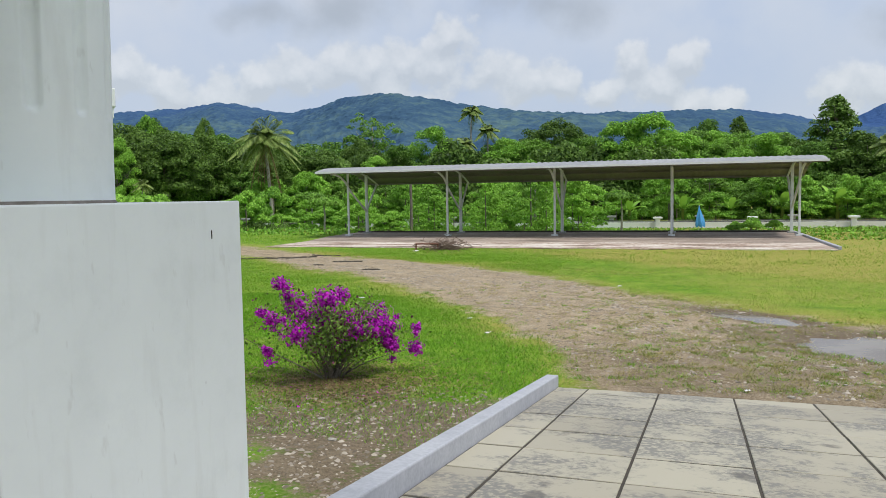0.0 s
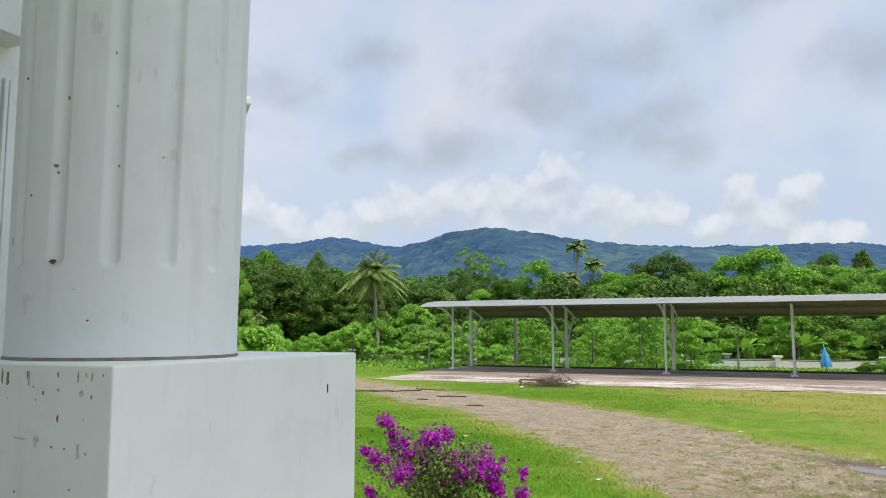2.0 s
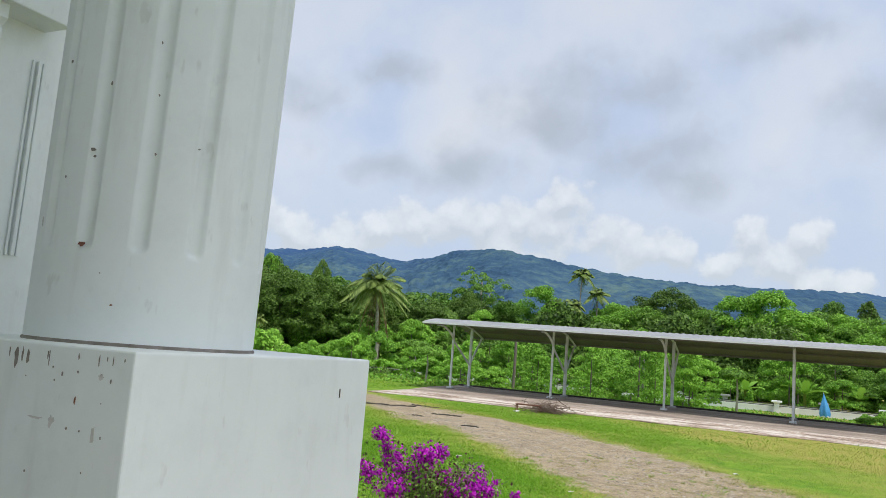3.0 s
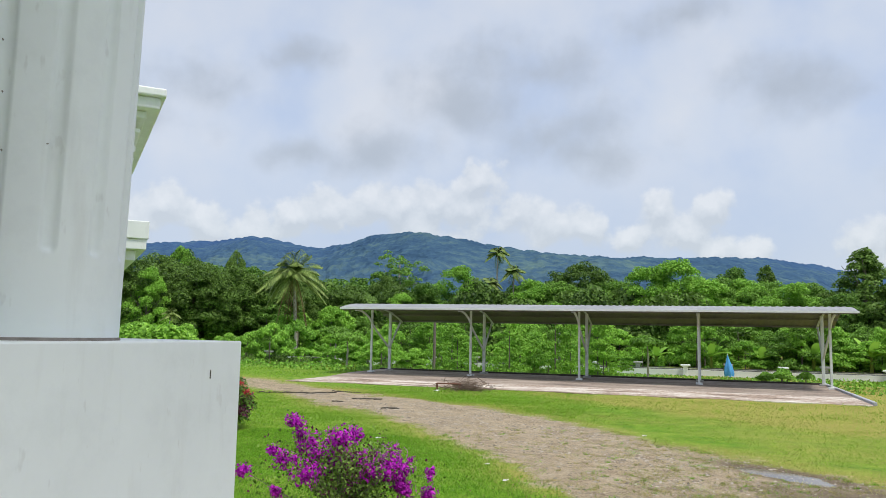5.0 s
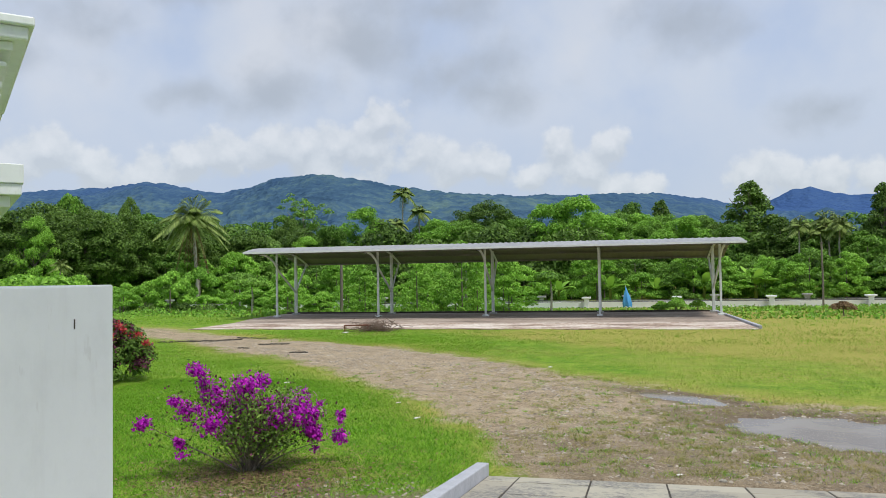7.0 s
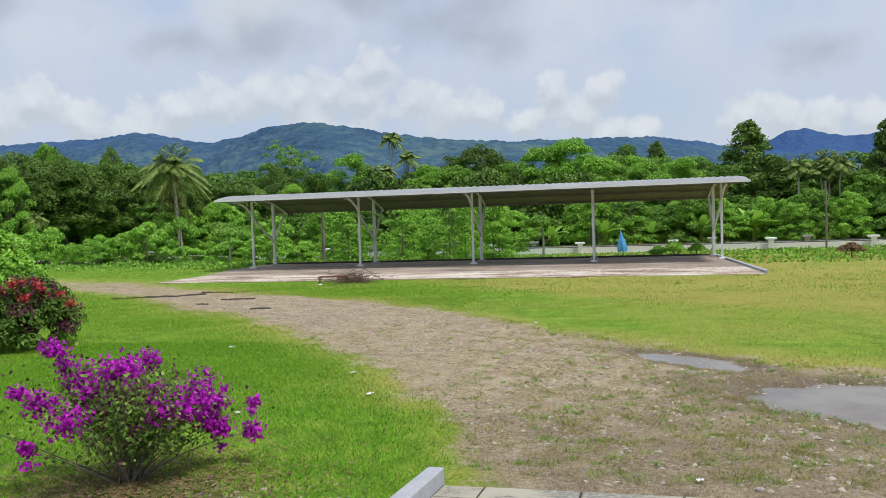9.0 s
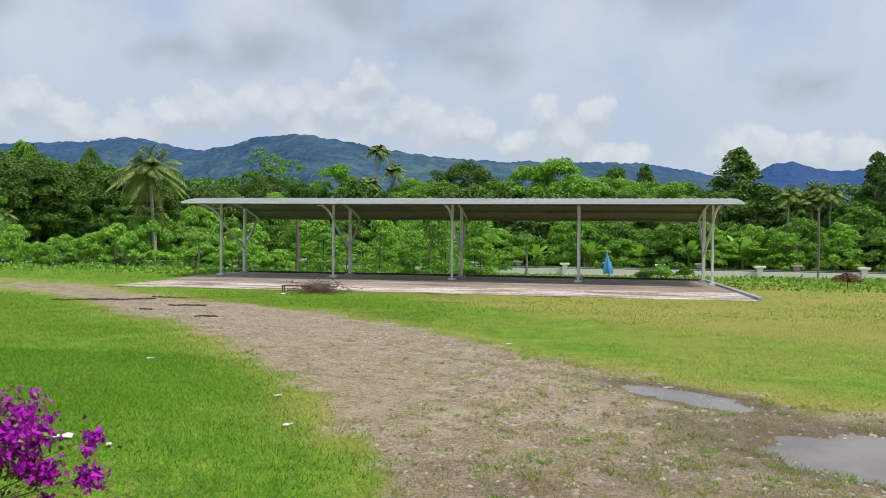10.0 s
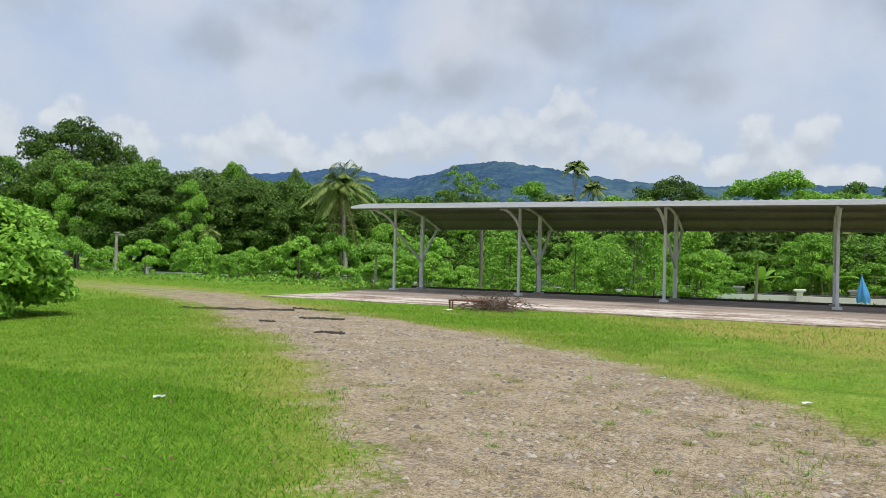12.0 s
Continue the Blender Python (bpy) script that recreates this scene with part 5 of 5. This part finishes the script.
def red_bush():
    base = empty("red_bougainvillea", (-9.95, 13.5, 0), "rounded dark shrub with coral red bracts", "shrub")
    tubes("stems", [(curve_points((0, 0, -0.03), (math.cos(a) * 0.3, math.sin(a) * 0.3, 0.5), (math.cos(a) * 0.65, math.sin(a) * 0.65, 0.95)), np.linspace(0.02, 0.005, 12)) for a in np.arange(0, 6.2, 0.5)], BARK, base, sides=5)
    v, f = crown_arrays(dome(70, 0.86, 0.22, 1.2, 0.2, 61, 0.4), 9500, 0.08, 0.055, 0.2, 0.95)
    raw("leaves", v, f, LEAF_DARK, base, "small dark green leaves")
    v, f = crown_arrays(dome(50, 0.88, 0.3, 1.24, 0.2, 63, 0.4), 3200, 0.07, 0.05, 0.2, 0.95)
    raw("leaves", v, f, LEAF_MAROON, base, "reddish young leaves and faded bracts")
    d = np.array([0.853, 0.522, 0])
    toward = np.array([0.522, -0.853, 0])
    for dx, z in ((-0.55, 0.98), (-0.7, 0.80), (-0.35, 1.05), (0.05, 1.2), (0.25, 1.16), (-0.1, 1.18), (0.6, 0.98), (-0.75, 0.6), (0.1, 0.95), (-0.62, 0.7), (-0.45, 0.9), (0.35, 1.1), (0.75, 0.8)):
        depth = 0.92 * math.sqrt(max(0.02, 1 - (dx / 1.0) ** 2 - ((z - 0.5) / 0.85) ** 2))
        v, f = flower_heads([d * dx * 1.05 + toward * depth + np.array([0, 0, z])], 62, 0.055, 0.075)
        tagged(raw("flower_head", v, f, BRACT_RED, base, "coral red papery bracts"), kind="stuff")


red_bush()


def green_bush():
    base = empty("garden_shrub", (-15.3, 17.9, 0), "large rounded bright green garden shrub", "shrub")
    tubes("stems", [(curve_points((0, 0, -0.05), (math.cos(a) * 0.5, math.sin(a) * 0.5, 0.8), (math.cos(a) * 1.1, math.sin(a) * 1.1, 1.6)), np.linspace(0.04, 0.01, 12)) for a in np.arange(0, 6.2, 0.6)], BARK, base, sides=6)
    v, f = crown_arrays(dome(60, 1.3, 0.3, 1.95, 0.40, 62, 0.35), 38000, 0.105, 0.075, 0.35, 0.85)
    raw("leaves", v, f, LEAF_BRIGHT, base)
    base.scale = (1.2, 1.2, 1.12)


green_bush()


# ---- old bench frame, brushwood and mud ----
def debris():
    b = empty("bench_frame", (-9.0, 26.95, 0.0), "low rusty steel bench frame standing in grass", "bench")
    b.rotation_euler, b.scale = (0, 0, radians(8)), (0.62, 0.8, 0.75)
    part("seat_bar", boxed(-0.75, 0.75, -0.2, -0.12, 0.30, 0.35, bevel=0.008), RUST, b)
    part("seat_bar", boxed(-0.75, 0.75, 0.12, 0.2, 0.30, 0.35, bevel=0.008), RUST, b)
    for x in (-0.7, 0.7):
        part("cross_bar", boxed(x - 0.03, x + 0.03, -0.12, 0.12, 0.30, 0.345), RUST, b)
        for y in (-0.16, 0.16):
            part("leg", boxed(x - 0.025, x + 0.025, y - 0.025, y + 0.025, -0.02, 0.30), RUST, b)
    runs = []
    local = np.random.default_rng(8)
    for k in range(260):
        c = np.array([local.normal(0, 0.40), local.normal(0, 0.30), abs(local.normal(0, 0.14)) + 0.02])
        d = local.normal(0, 1, 3) * np.array([1, 0.8, 0.35])
        d /= np.linalg.norm(d)
        ln = local.uniform(0.2, 0.7)
        runs.append((curve_points(c - d * ln / 2, c + local.normal(0, 0.06, 3), c + d * ln / 2, 5), np.linspace(0.010, 0.004, 5)))
    p = tubes("brushwood_pile", runs, TWIG, None, "", 4)
    p.location = (-8.35, 27.2, 0.02)
    tagged(p, "heap of dry brown cut branches beside the bench frame", "brushwood", kind="stuff")


debris()


def mud_ridge(points, wide, tall):
    """A torn strip of dark turf and mud lying on the track."""
    local = np.random.default_rng(int(abs(points[0][0]) * 100))
    pts = np.array(points, float)
    t = np.linspace(0, 1, 30)
    run = np.stack([np.interp(t, np.linspace(0, 1, len(pts)), pts[:, k]) for k in range(2)], -1)
    run[:, 1] += local.normal(0, 0.05, 30)
    w = 0.7 * wide * np.sin(np.pi * np.clip(t, 0.03, 0.97)) ** 0.4 * local.uniform(0.2, 1.5, 30)
    rows = []
    for side, z in ((-1, -0.02), (-0.5, 0.75), (0.3, 1.0), (1, -0.02)):
        rows.append(np.stack([run[:, 0], run[:, 1] + side * w, height(run[:, 0], run[:, 1]) + (z * tall * local.uniform(0.5, 1.2, 30) if z > 0 else z)], -1))
    k, j = np.meshgrid(np.arange(3), np.arange(29), indexing="ij")
    f = np.stack([k * 30 + j, k * 30 + j + 1, (k + 1) * 30 + j + 1, (k + 1) * 30 + j], -1).reshape(-1, 4)
    ob = raw("mud_ridge", np.concatenate(rows), f, SOIL)
    tagged(ob, "strip of dark torn turf and mud on the track", "mud", "torn turf on the track")


mud_ridge(((-14.4, 22.3), (-13.6, 22.65), (-12.6, 22.7), (-11.9, 23.4)), 0.05, 0.05)
mud_ridge(((-10.5, 21.7), (-10.1, 21.6), (-9.5, 21.9)), 0.06, 0.04)
mud_ridge(((-10.6, 20.6), (-10.2, 20.55)), 0.04, 0.03)
mud_ridge(((-8.4, 19.3), (-7.9, 19.4)), 0.05, 0.04)
mud_ridge(((-12.4, 24.1), (-11.2, 23.9)), 0.06, 0.04)

# ---- grass, stones and litter ----
def blade_arrays(x, y, tall, wide, lean=0.85):
    n = len(x)
    a = rng.uniform(0, 2 * np.pi, n)
    side = np.stack([np.cos(a), np.sin(a), np.zeros(n)], -1) * wide[:, None] / 2
    foot = np.stack([x, y, height(x, y) - 0.008], -1)
    tip = foot + np.stack([rng.normal(0, lean, n) * tall, rng.normal(0, lean, n) * tall, tall], -1)
    return np.stack([foot - side, foot + side, tip], 1).reshape(-1, 3)


def on_lawn(x, y):
    """How grassy a place is, 0 to 1."""
    free = 1 - np.maximum(step(track_depth(x, y) + 0.3 * wobble(x, y, 1.6, 1.0) + 0.25 * wobble(x, y, 4.0, 1.0), -1.1, 0.35), 0.70 * step(gravel_depth(x, y) + 0.35 * wobble(x, y, 2.2, 4.0), -0.1, 0.4))
    free = free * (1 - 0.45 * step(x, -4, 5) * step(y, 13, 19) * step(wobble(x, y, 0.5, 3.0), -0.5, 0.5))
    free = free * (1 - 0.55 * step(y, 20.5, 25) * step(x, -8, -2))
    for pool in POOLS:
        free = free * step(pool_shape(x, y, *pool), 0.95, 1.1)
    free = np.where((x > -1.25) & (y < 7.35), 0, free)
    return np.where((y > 27.9) & (x > -17.7) & (x < 5.7), 0, free)


def lawn(n, x_range, y_range, tall, wide, mat, label, sparse=None):
    x, y = rng.uniform(*x_range, n), rng.uniform(*y_range, n)
    g = on_lawn(x, y) if sparse is None else sparse(x, y)
    keep = rng.uniform(0, 1, n) < g
    x, y = x[keep], y[keep]
    hgt = rng.uniform(*tall, len(x)) * (1 + 0.35 * wobble(x, y, 1.1, 6.0))
    v = blade_arrays(x, y, hgt, rng.uniform(*wide, len(x)))
    tagged(raw("grass", v, np.arange(len(v)).reshape(-1, 3), mat), label, "grass", kind="stuff")


lawn(210000, (-9, -0.9), (5.0, 14), (0.018, 0.058), (0.005, 0.011), GRASS, "short green lawn grass beside the track")
lawn(130000, (-18, -3), (10, 25), (0.025, 0.06), (0.008, 0.018), GRASS_FAR, "short green lawn grass along the track")
lawn(160000, (-12, 9), (11, 28), (0.02, 0.05), (0.007, 0.013), GRASS_FAR, "green grass between track and slab")
lawn(60000, (-40, 20), (22, 38), (0.04, 0.10), (0.015, 0.03), GRASS_FAR, "green grass farther off")


def patchy(x, y):
    return on_lawn(x, y) * (0.12 + 0.8 * step(wobble(x, y, 0.6, 8.0), 0.0, 0.7)) + 0.9 * step(track_depth(x, y), -0.9, -0.1) * step(-track_depth(x, y), -0.45, 0.1) * (on_lawn(x, y) > 0.02)


lawn(70000, (-12, 9), (12, 28), (0.02, 0.055), (0.006, 0.012), GRASS_DRY, "fine dry grass between track and slab", patchy)
lawn(70000, (-14, 9), (5, 27), (0.03, 0.09), (0.004, 0.010), GRASS_DRY, "dry yellow grass stalks at the track's edge", patchy)


def tufty(x, y):
    inside = step(track_depth(x, y), -0.2, 0.6) * ((x < -1.25) | (y > 7.4))
    dry_ground = np.ones_like(x)
    for pool in POOLS:
        dry_ground = dry_ground * step(pool_shape(x, y, *pool), 1.0, 1.15)
    spotty = step(wobble(x, y, 5.2, 3.0) + 0.5 * wobble(x, y, 1.3, 1.0), 0.50, 0.85)
    return inside * dry_ground * spotty * (0.35 + 0.65 * step(x, -3, 0.5)) * step(-y, -17, -13)


lawn(9000, (-4, 8), (7.3, 17), (0.02, 0.05), (0.005, 0.010), GRASS_MIX, "thin dry grass on the stony track", tufty)


def tufts(n, blades, mat, label, seed):
    """Small separate tufts rooted in the track."""
    local = np.random.default_rng(seed)
    x, y = local.uniform(-5, 7, n * 3), local.uniform(7.4, 17, n * 3)
    ok = (track_depth(x, y) > -0.1) & (local.uniform(0, 1, n * 3) < 0.12 + 0.88 * step(x, -3.0, 0.8) * (0.45 + 0.55 * step(-y, -12, -8.5))) & ((x < -1.3) | (y > 7.5))
    for pool in POOLS:
        ok &= pool_shape(x, y, *pool) > 1.05
    x, y = x[ok][:n], y[ok][:n]
    size = local.uniform(0.02, 0.09, len(x))
    bx = np.repeat(x, blades) + local.normal(0, 1, len(x) * blades) * np.repeat(size, blades)
    by = np.repeat(y, blades) + local.normal(0, 1, len(x) * blades) * np.repeat(size, blades) * 0.7
    v = blade_arrays(bx, by, local.uniform(0.015, 0.06, len(bx)), local.uniform(0.004, 0.009, len(bx)))
    tagged(raw("grass_tufts", v, np.arange(len(v)).reshape(-1, 3), mat), label, "grass", kind="stuff")


tufts(800, 30, GRASS_DRY, "small straw-coloured tufts on the stony track", 71)
tufts(1100, 30, GRASS_MIX, "small green tufts on the stony track", 72)
tufts(420, 40, GRASS, "fresh green tufts rooted in the stony track", 73)


def stones(n, x_range, y_range, size, keep_fn, name, label, seed):
    local = np.random.default_rng(seed)
    x, y = local.uniform(*x_range, n), local.uniform(*y_range, n)
    keep = local.uniform(0, 1, n) < keep_fn(x, y)
    x, y = x[keep], y[keep]
    m = len(x)
    s = size[0] * (size[1] / size[0]) ** (local.uniform(0, 1, m) ** 1.9)
    shape = np.array([[1, 0, 0.1], [0.4, 0.8, 0], [-0.6, 0.7, 0.1], [-1, -0.1, 0], [-0.4, -0.8, 0.1], [0.6, -0.7, 0], [0.2, 0.1, 0.62], [-0.3, -0.1, 0.55]])
    tri = np.array([[0, 1, 6], [1, 2, 6], [2, 7, 6], [2, 3, 7], [3, 4, 7], [4, 6, 7], [4, 5, 6], [5, 0, 6]])
    a = local.uniform(0, 6.28, m)
    v = shape[None] * local.uniform(0.7, 1.3, (m, 8, 3)) * s[:, None, None]
    vx = v[..., 0] * np.cos(a)[:, None] - v[..., 1] * np.sin(a)[:, None] * 0.8
    vy = v[..., 0] * np.sin(a)[:, None] + v[..., 1] * np.cos(a)[:, None] * 0.8
    vz = v[..., 2] * 0.8 - 0.12 * s[:, None]
    out = np.stack([vx + x[:, None], vy + y[:, None], vz + height(x, y)[:, None]], -1).reshape(-1, 3)
    f = (tri[None] + 8 * np.arange(m)[:, None, None]).reshape(-1, 3)
    tagged(raw(name, out, f, PEBBLE), label, "stones", kind="stuff")


def stony(x, y):
    return step(track_depth(x, y), -0.2, 0.5) * (0.25 + 0.75 * step(wobble(x, y, 1.7, 7.0), -0.2, 0.6)) * ((x < -1.25) | (y > 7.4))


stones(70000, (-13, 6), (7.2, 23), (0.011, 0.045), stony, "gravel", "scattered grey stones on the dirt track", 31)
stones(5000, (-4.6, -1.2), (2.8, 7.6), (0.008, 0.04), lambda x, y: step(gravel_depth(x, y), -0.1, 0.25), "gravel", "loose pale stones between shrub and kerb", 32)


def litter_leaves():
    n = 900
    a, r = rng.uniform(0, 6.28, n), np.abs(rng.normal(0, 0.75, n))
    x, y = -3.45 + np.cos(a) * r * 1.2, 6.85 + np.sin(a) * r * 0.9
    c = np.stack([x, y, height(x, y) + 0.012], -1)
    v, f = leaf_arrays(c, unit(n) * np.array([1, 1, 0.2]), np.array([0, 0, 1.0]) + unit(n) * 0.4, rng.uniform(0.03, 0.07, n), rng.uniform(0.015, 0.035, n))
    tagged(raw("fallen_leaves", v, f, DEAD_LEAF), "dry brown leaves fallen round the shrub", "leaves", kind="stuff")
    n = 60
    a, r = rng.uniform(0, 6.28, n), rng.uniform(0.3, 1.1, n)
    x, y = -3.2 + np.cos(a) * r, 6.6 + np.sin(a) * r * 0.8
    c = np.stack([x, y, height(x, y) + 0.02], -1)
    v, f = leaf_arrays(c, unit(n) * np.array([1, 1, 0.2]), np.array([0, 0, 1.0]) + unit(n) * 0.4, 0.035, 0.03)
    tagged(raw("fallen_bracts", v, f, BRACT), "fallen magenta bracts under the shrub", "petals", kind="stuff")
    n = 420
    x, y = rng.uniform(-8, -1.5, n), rng.uniform(8, 15, n)
    ok = on_lawn(x, y) > 0.5
    x, y = x[ok], y[ok]
    c = np.stack([x, y, height(x, y) + 0.035], -1)
    v, f = leaf_arrays(c, unit(len(x)) * np.array([1, 1, 0.2]), np.array([0, 0, 1.0]) + unit(len(x)) * 0.3, rng.uniform(0.025, 0.06, len(x)), rng.uniform(0.015, 0.03, len(x)))
    tagged(raw("fallen_leaves", v, f, DEAD_LEAF), "dry leaves scattered over the lawn", "leaves", kind="stuff")


litter_leaves()


def scrap(x, y, size, turn, label):
    """A crumpled flat scrap of paper or plastic."""
    local = np.random.default_rng(int(abs(x * 1000)))
    bm = bmesh.new()
    bmesh.ops.create_grid(bm, x_segments=4, y_segments=3, size=0.5)
    for v in bm.verts:
        v.co = Vector((v.co.x * size * 1.4, v.co.y * size * 0.8, local.uniform(0, 0.25) * size))
    top = bmesh.ops.extrude_face_region(bm, geom=bm.faces[:])
    for v in (g for g in top["geom"] if isinstance(g, bmesh.types.BMVert)):
        v.co.z += 0.004
    ob = part("scrap", bm, PAPER)
    ob.matrix_basis = pose(x, y, float(height(np.array(x), np.array(y))) + 0.02, 0, 0, turn)
    tagged(ob, label, "litter", "litter on the ground")


for x, y, size, turn in ((-3.10, 11.35, 0.06, 20), (-2.50, 10.16, 0.07, 70), (-3.68, 9.16, 0.055, 130), (-4.23, 9.34, 0.12, 10), (-5.93, 13.45, 0.07, 45), (-1.03, 16.34, 0.07, 5), (-9.2, 26.2, 0.16, 30), (0.9, 7.55, 0.04, 15)):
    scrap(x, y, size, turn, "crumpled white scrap of paper lying on the ground")


def stone(x, y, size, label):
    local = np.random.default_rng(int(abs(x * 777 + y * 31)))
    bm = bmesh.new()
    bmesh.ops.create_icosphere(bm, subdivisions=2, radius=size * 0.75)
    for v in bm.verts:
        v.co = Vector((v.co.x * 1.3, v.co.y * 0.9, v.co.z * 0.45)) * local.uniform(0.74, 1.14)
    ob = part("stone", bm, STONE)
    ob.location = (x, y, float(height(np.array(x), np.array(y))) + size * 0.2)
    tagged(ob, label, "stone", "pale stones on the track")


for x, y, size in ((-2.03, 11.8, 0.035), (1.3, 7.43, 0.045), (2.05, 8.8, 0.035), (0.4, 8.3, 0.025), (-2.48, 17.3, 0.04), (1.9, 8.0, 0.03), (-3.0, 5.6, 0.04), (-2.6, 5.0, 0.045), (-1.9, 4.4, 0.04)):
    stone(x, y, size, "pale angular stone lying on the track")


# ---- marks on the plinth ----
def blotch(w, h, seed, points=11):
    """A thin smear with a ragged outline, lying in its own (x, z) plane."""
    local = np.random.default_rng(seed)
    bm = bmesh.new()
    rim = []
    for k in range(points):
        a, r = 2 * math.pi * k / points, local.uniform(0.45, 1.0)
        rim.append((math.cos(a) * w * r / 2, math.sin(a) * h * r / 2))
    front = [bm.verts.new((x, -0.0005, z)) for x, z in rim]
    back = [bm.verts.new((x, 0.002, z)) for x, z in rim]
    bm.faces.new(front)
    for k in range(points):
        bm.faces.new((front[k - 1], front[k], back[k], back[k - 1]))
    return bm


def plinth_marks():
    local = np.random.default_rng(12)
    part("scratch", boxed(-0.882, -0.8805, 0.787, 0.790, 1.978, 1.999), SOIL, plinth, "short dark scratch")
    # dark runs under the top edge
    for x, w, ln in ((-1.171, 0.012, 0.030), (-1.155, 0.005, 0.020), (-1.140, 0.010, 0.024), (-1.19, 0.003, 0.016), (-1.089, 0.004, 0.012), (-1.085, 0.002, 0.024), (-1.012, 0.004, 0.008), (-0.963, 0.003, 0.017), (-0.944, 0.002, 0.006), (-0.930, 0.002, 0.014), (-0.904, 0.003, 0.006)):
        m = part("drip", blotch(w, ln * 1.5, int(abs(x) * 1000)), GRIME, plinth, "dark dried drip")
        m.location = (x, 0.1486, 2.056 - ln * 0.5)
    for x, z, w, h, mat in ((-0.953, 2.022, 0.016, 0.015, STAIN), (-0.930, 2.016, 0.005, 0.010, GRIME), (-1.009, 1.978, 0.006, 0.018, RUST), (-0.956, 1.926, 0.012, 0.034, STAIN), (-1.072, 2.030, 0.004, 0.005, GRIME), (-1.010, 2.026, 0.006, 0.006, GRIME), (-1.065, 2.008, 0.004, 0.005, GRIME), (-1.02, 1.930, 0.006, 0.006, GRIME), (-1.10, 1.94, 0.05, 0.006, STAIN), (-1.06, 1.938, 0.018, 0.026, STAIN), (-0.972, 1.862, 0.004, 0.005, GRIME)):
        m = part("smudge", blotch(w, h, int(abs(x * z) * 5000)), mat, plinth, "brownish smudge")
        m.location = (x, 0.1486, z)
    for k in range(22):
        x, z, s = local.uniform(-1.35, -0.9), local.uniform(1.6, 2.04), local.uniform(0.001, 0.0026)
        part("speck", boxed(x, x + s, 0.1478, 0.149, z, z + s * local.uniform(1, 3)), GRIME, plinth, "dark speck")
    # marks on the shaft, by their bearing round its axis and height
    for turn, z, w, h, mat in ((-79.5, 2.446, 0.014, 0.010, GRIME), (-78.2, 2.432, 0.008, 0.006, GRIME), (-94.7, 2.392, 0.005, 0.007, GRIME), (-79.0, 2.260, 0.018, 0.012, RUST), (-53.5, 2.671, 0.004, 0.008, GRIME), (-51.7, 2.564, 0.004, 0.007, GRIME), (-60.6, 2.147, 0.007, 0.005, RUST), (-67.6, 2.206, 0.003, 0.003, GRIME), (-74.6, 2.58, 0.004, 0.010, GRIME), (-49.9, 2.446, 0.004, 0.008, GRIME), (-30.5, 2.47, 0.005, 0.004, GRIME), (-103.7, 2.635, 0.004, 0.008, GRIME), (-111.5, 2.306, 0.008, 0.030, STAIN)):
        out = CR + 0.0075 * max(z - 2.15, 0) + 0.0012
        m = part("stain", blotch(w, h, int(abs(turn) * 10)), mat, shaft, "dark weather stain")
        a = radians(turn)
        m.matrix_basis = pose(CX + 0.9 * (out - CR) + math.cos(a) * out, CY + 0.43 * (out - CR) + math.sin(a) * out, z, 0, 0, turn + 90)


plinth_marks()


# ---- tiles of the ramp and porch ----
def tile_mesh(w, d):
    bm = boxed(-w / 2, w / 2, -d / 2, d / 2, -0.03, 0.0, bevel=0)
    top = [e for e in bm.edges if all(v.co.z > -0.001 for v in e.verts)]
    bmesh.ops.bevel(bm, geom=top, offset=0.003, segments=1, affect="EDGES")
    me = bpy.data.meshes.new("tile")
    bm.to_mesh(me)
    bm.free()
    me.materials.append(TILE)
    return me


def tiles():
    local = np.random.default_rng(3)
    tilt = math.degrees(math.atan(SLOPE))
    wide, stretch = 0.7157, 1 / math.cos(math.atan(SLOPE))
    seams = [-0.690 + wide * k for k in range(12)]
    side = seams[0] - RAMP_X0 - 0.018
    lines = [RAMP_END] + [6.831 - PITCH * k for k in range(21)]
    shapes = {}
    for row, (far, near) in enumerate(zip(lines, lines[1:])):
        y, sloped = (far + near) / 2, row < 9
        z = ramp_z(y) if sloped else PORCH_Z
        deep = (far - near) * (stretch if sloped else 1) - 0.028
        for k in range(12):
            x = (RAMP_X0 + seams[0]) / 2 if k == 0 else (seams[k - 1] + seams[k]) / 2
            key = (k == 0, round(deep, 4))
            if key not in shapes:
                shapes[key] = tile_mesh(side if k == 0 else wide - 0.018, deep)
            ob = new("tile", shapes[key])
            ob.parent = ramp if sloped else porch
            ob.matrix_basis = pose(x, y, z + local.uniform(-0.002, 0.002), -tilt + local.uniform(-0.25, 0.25) if sloped else 0, local.uniform(-0.2, 0.2), 0)


tiles()
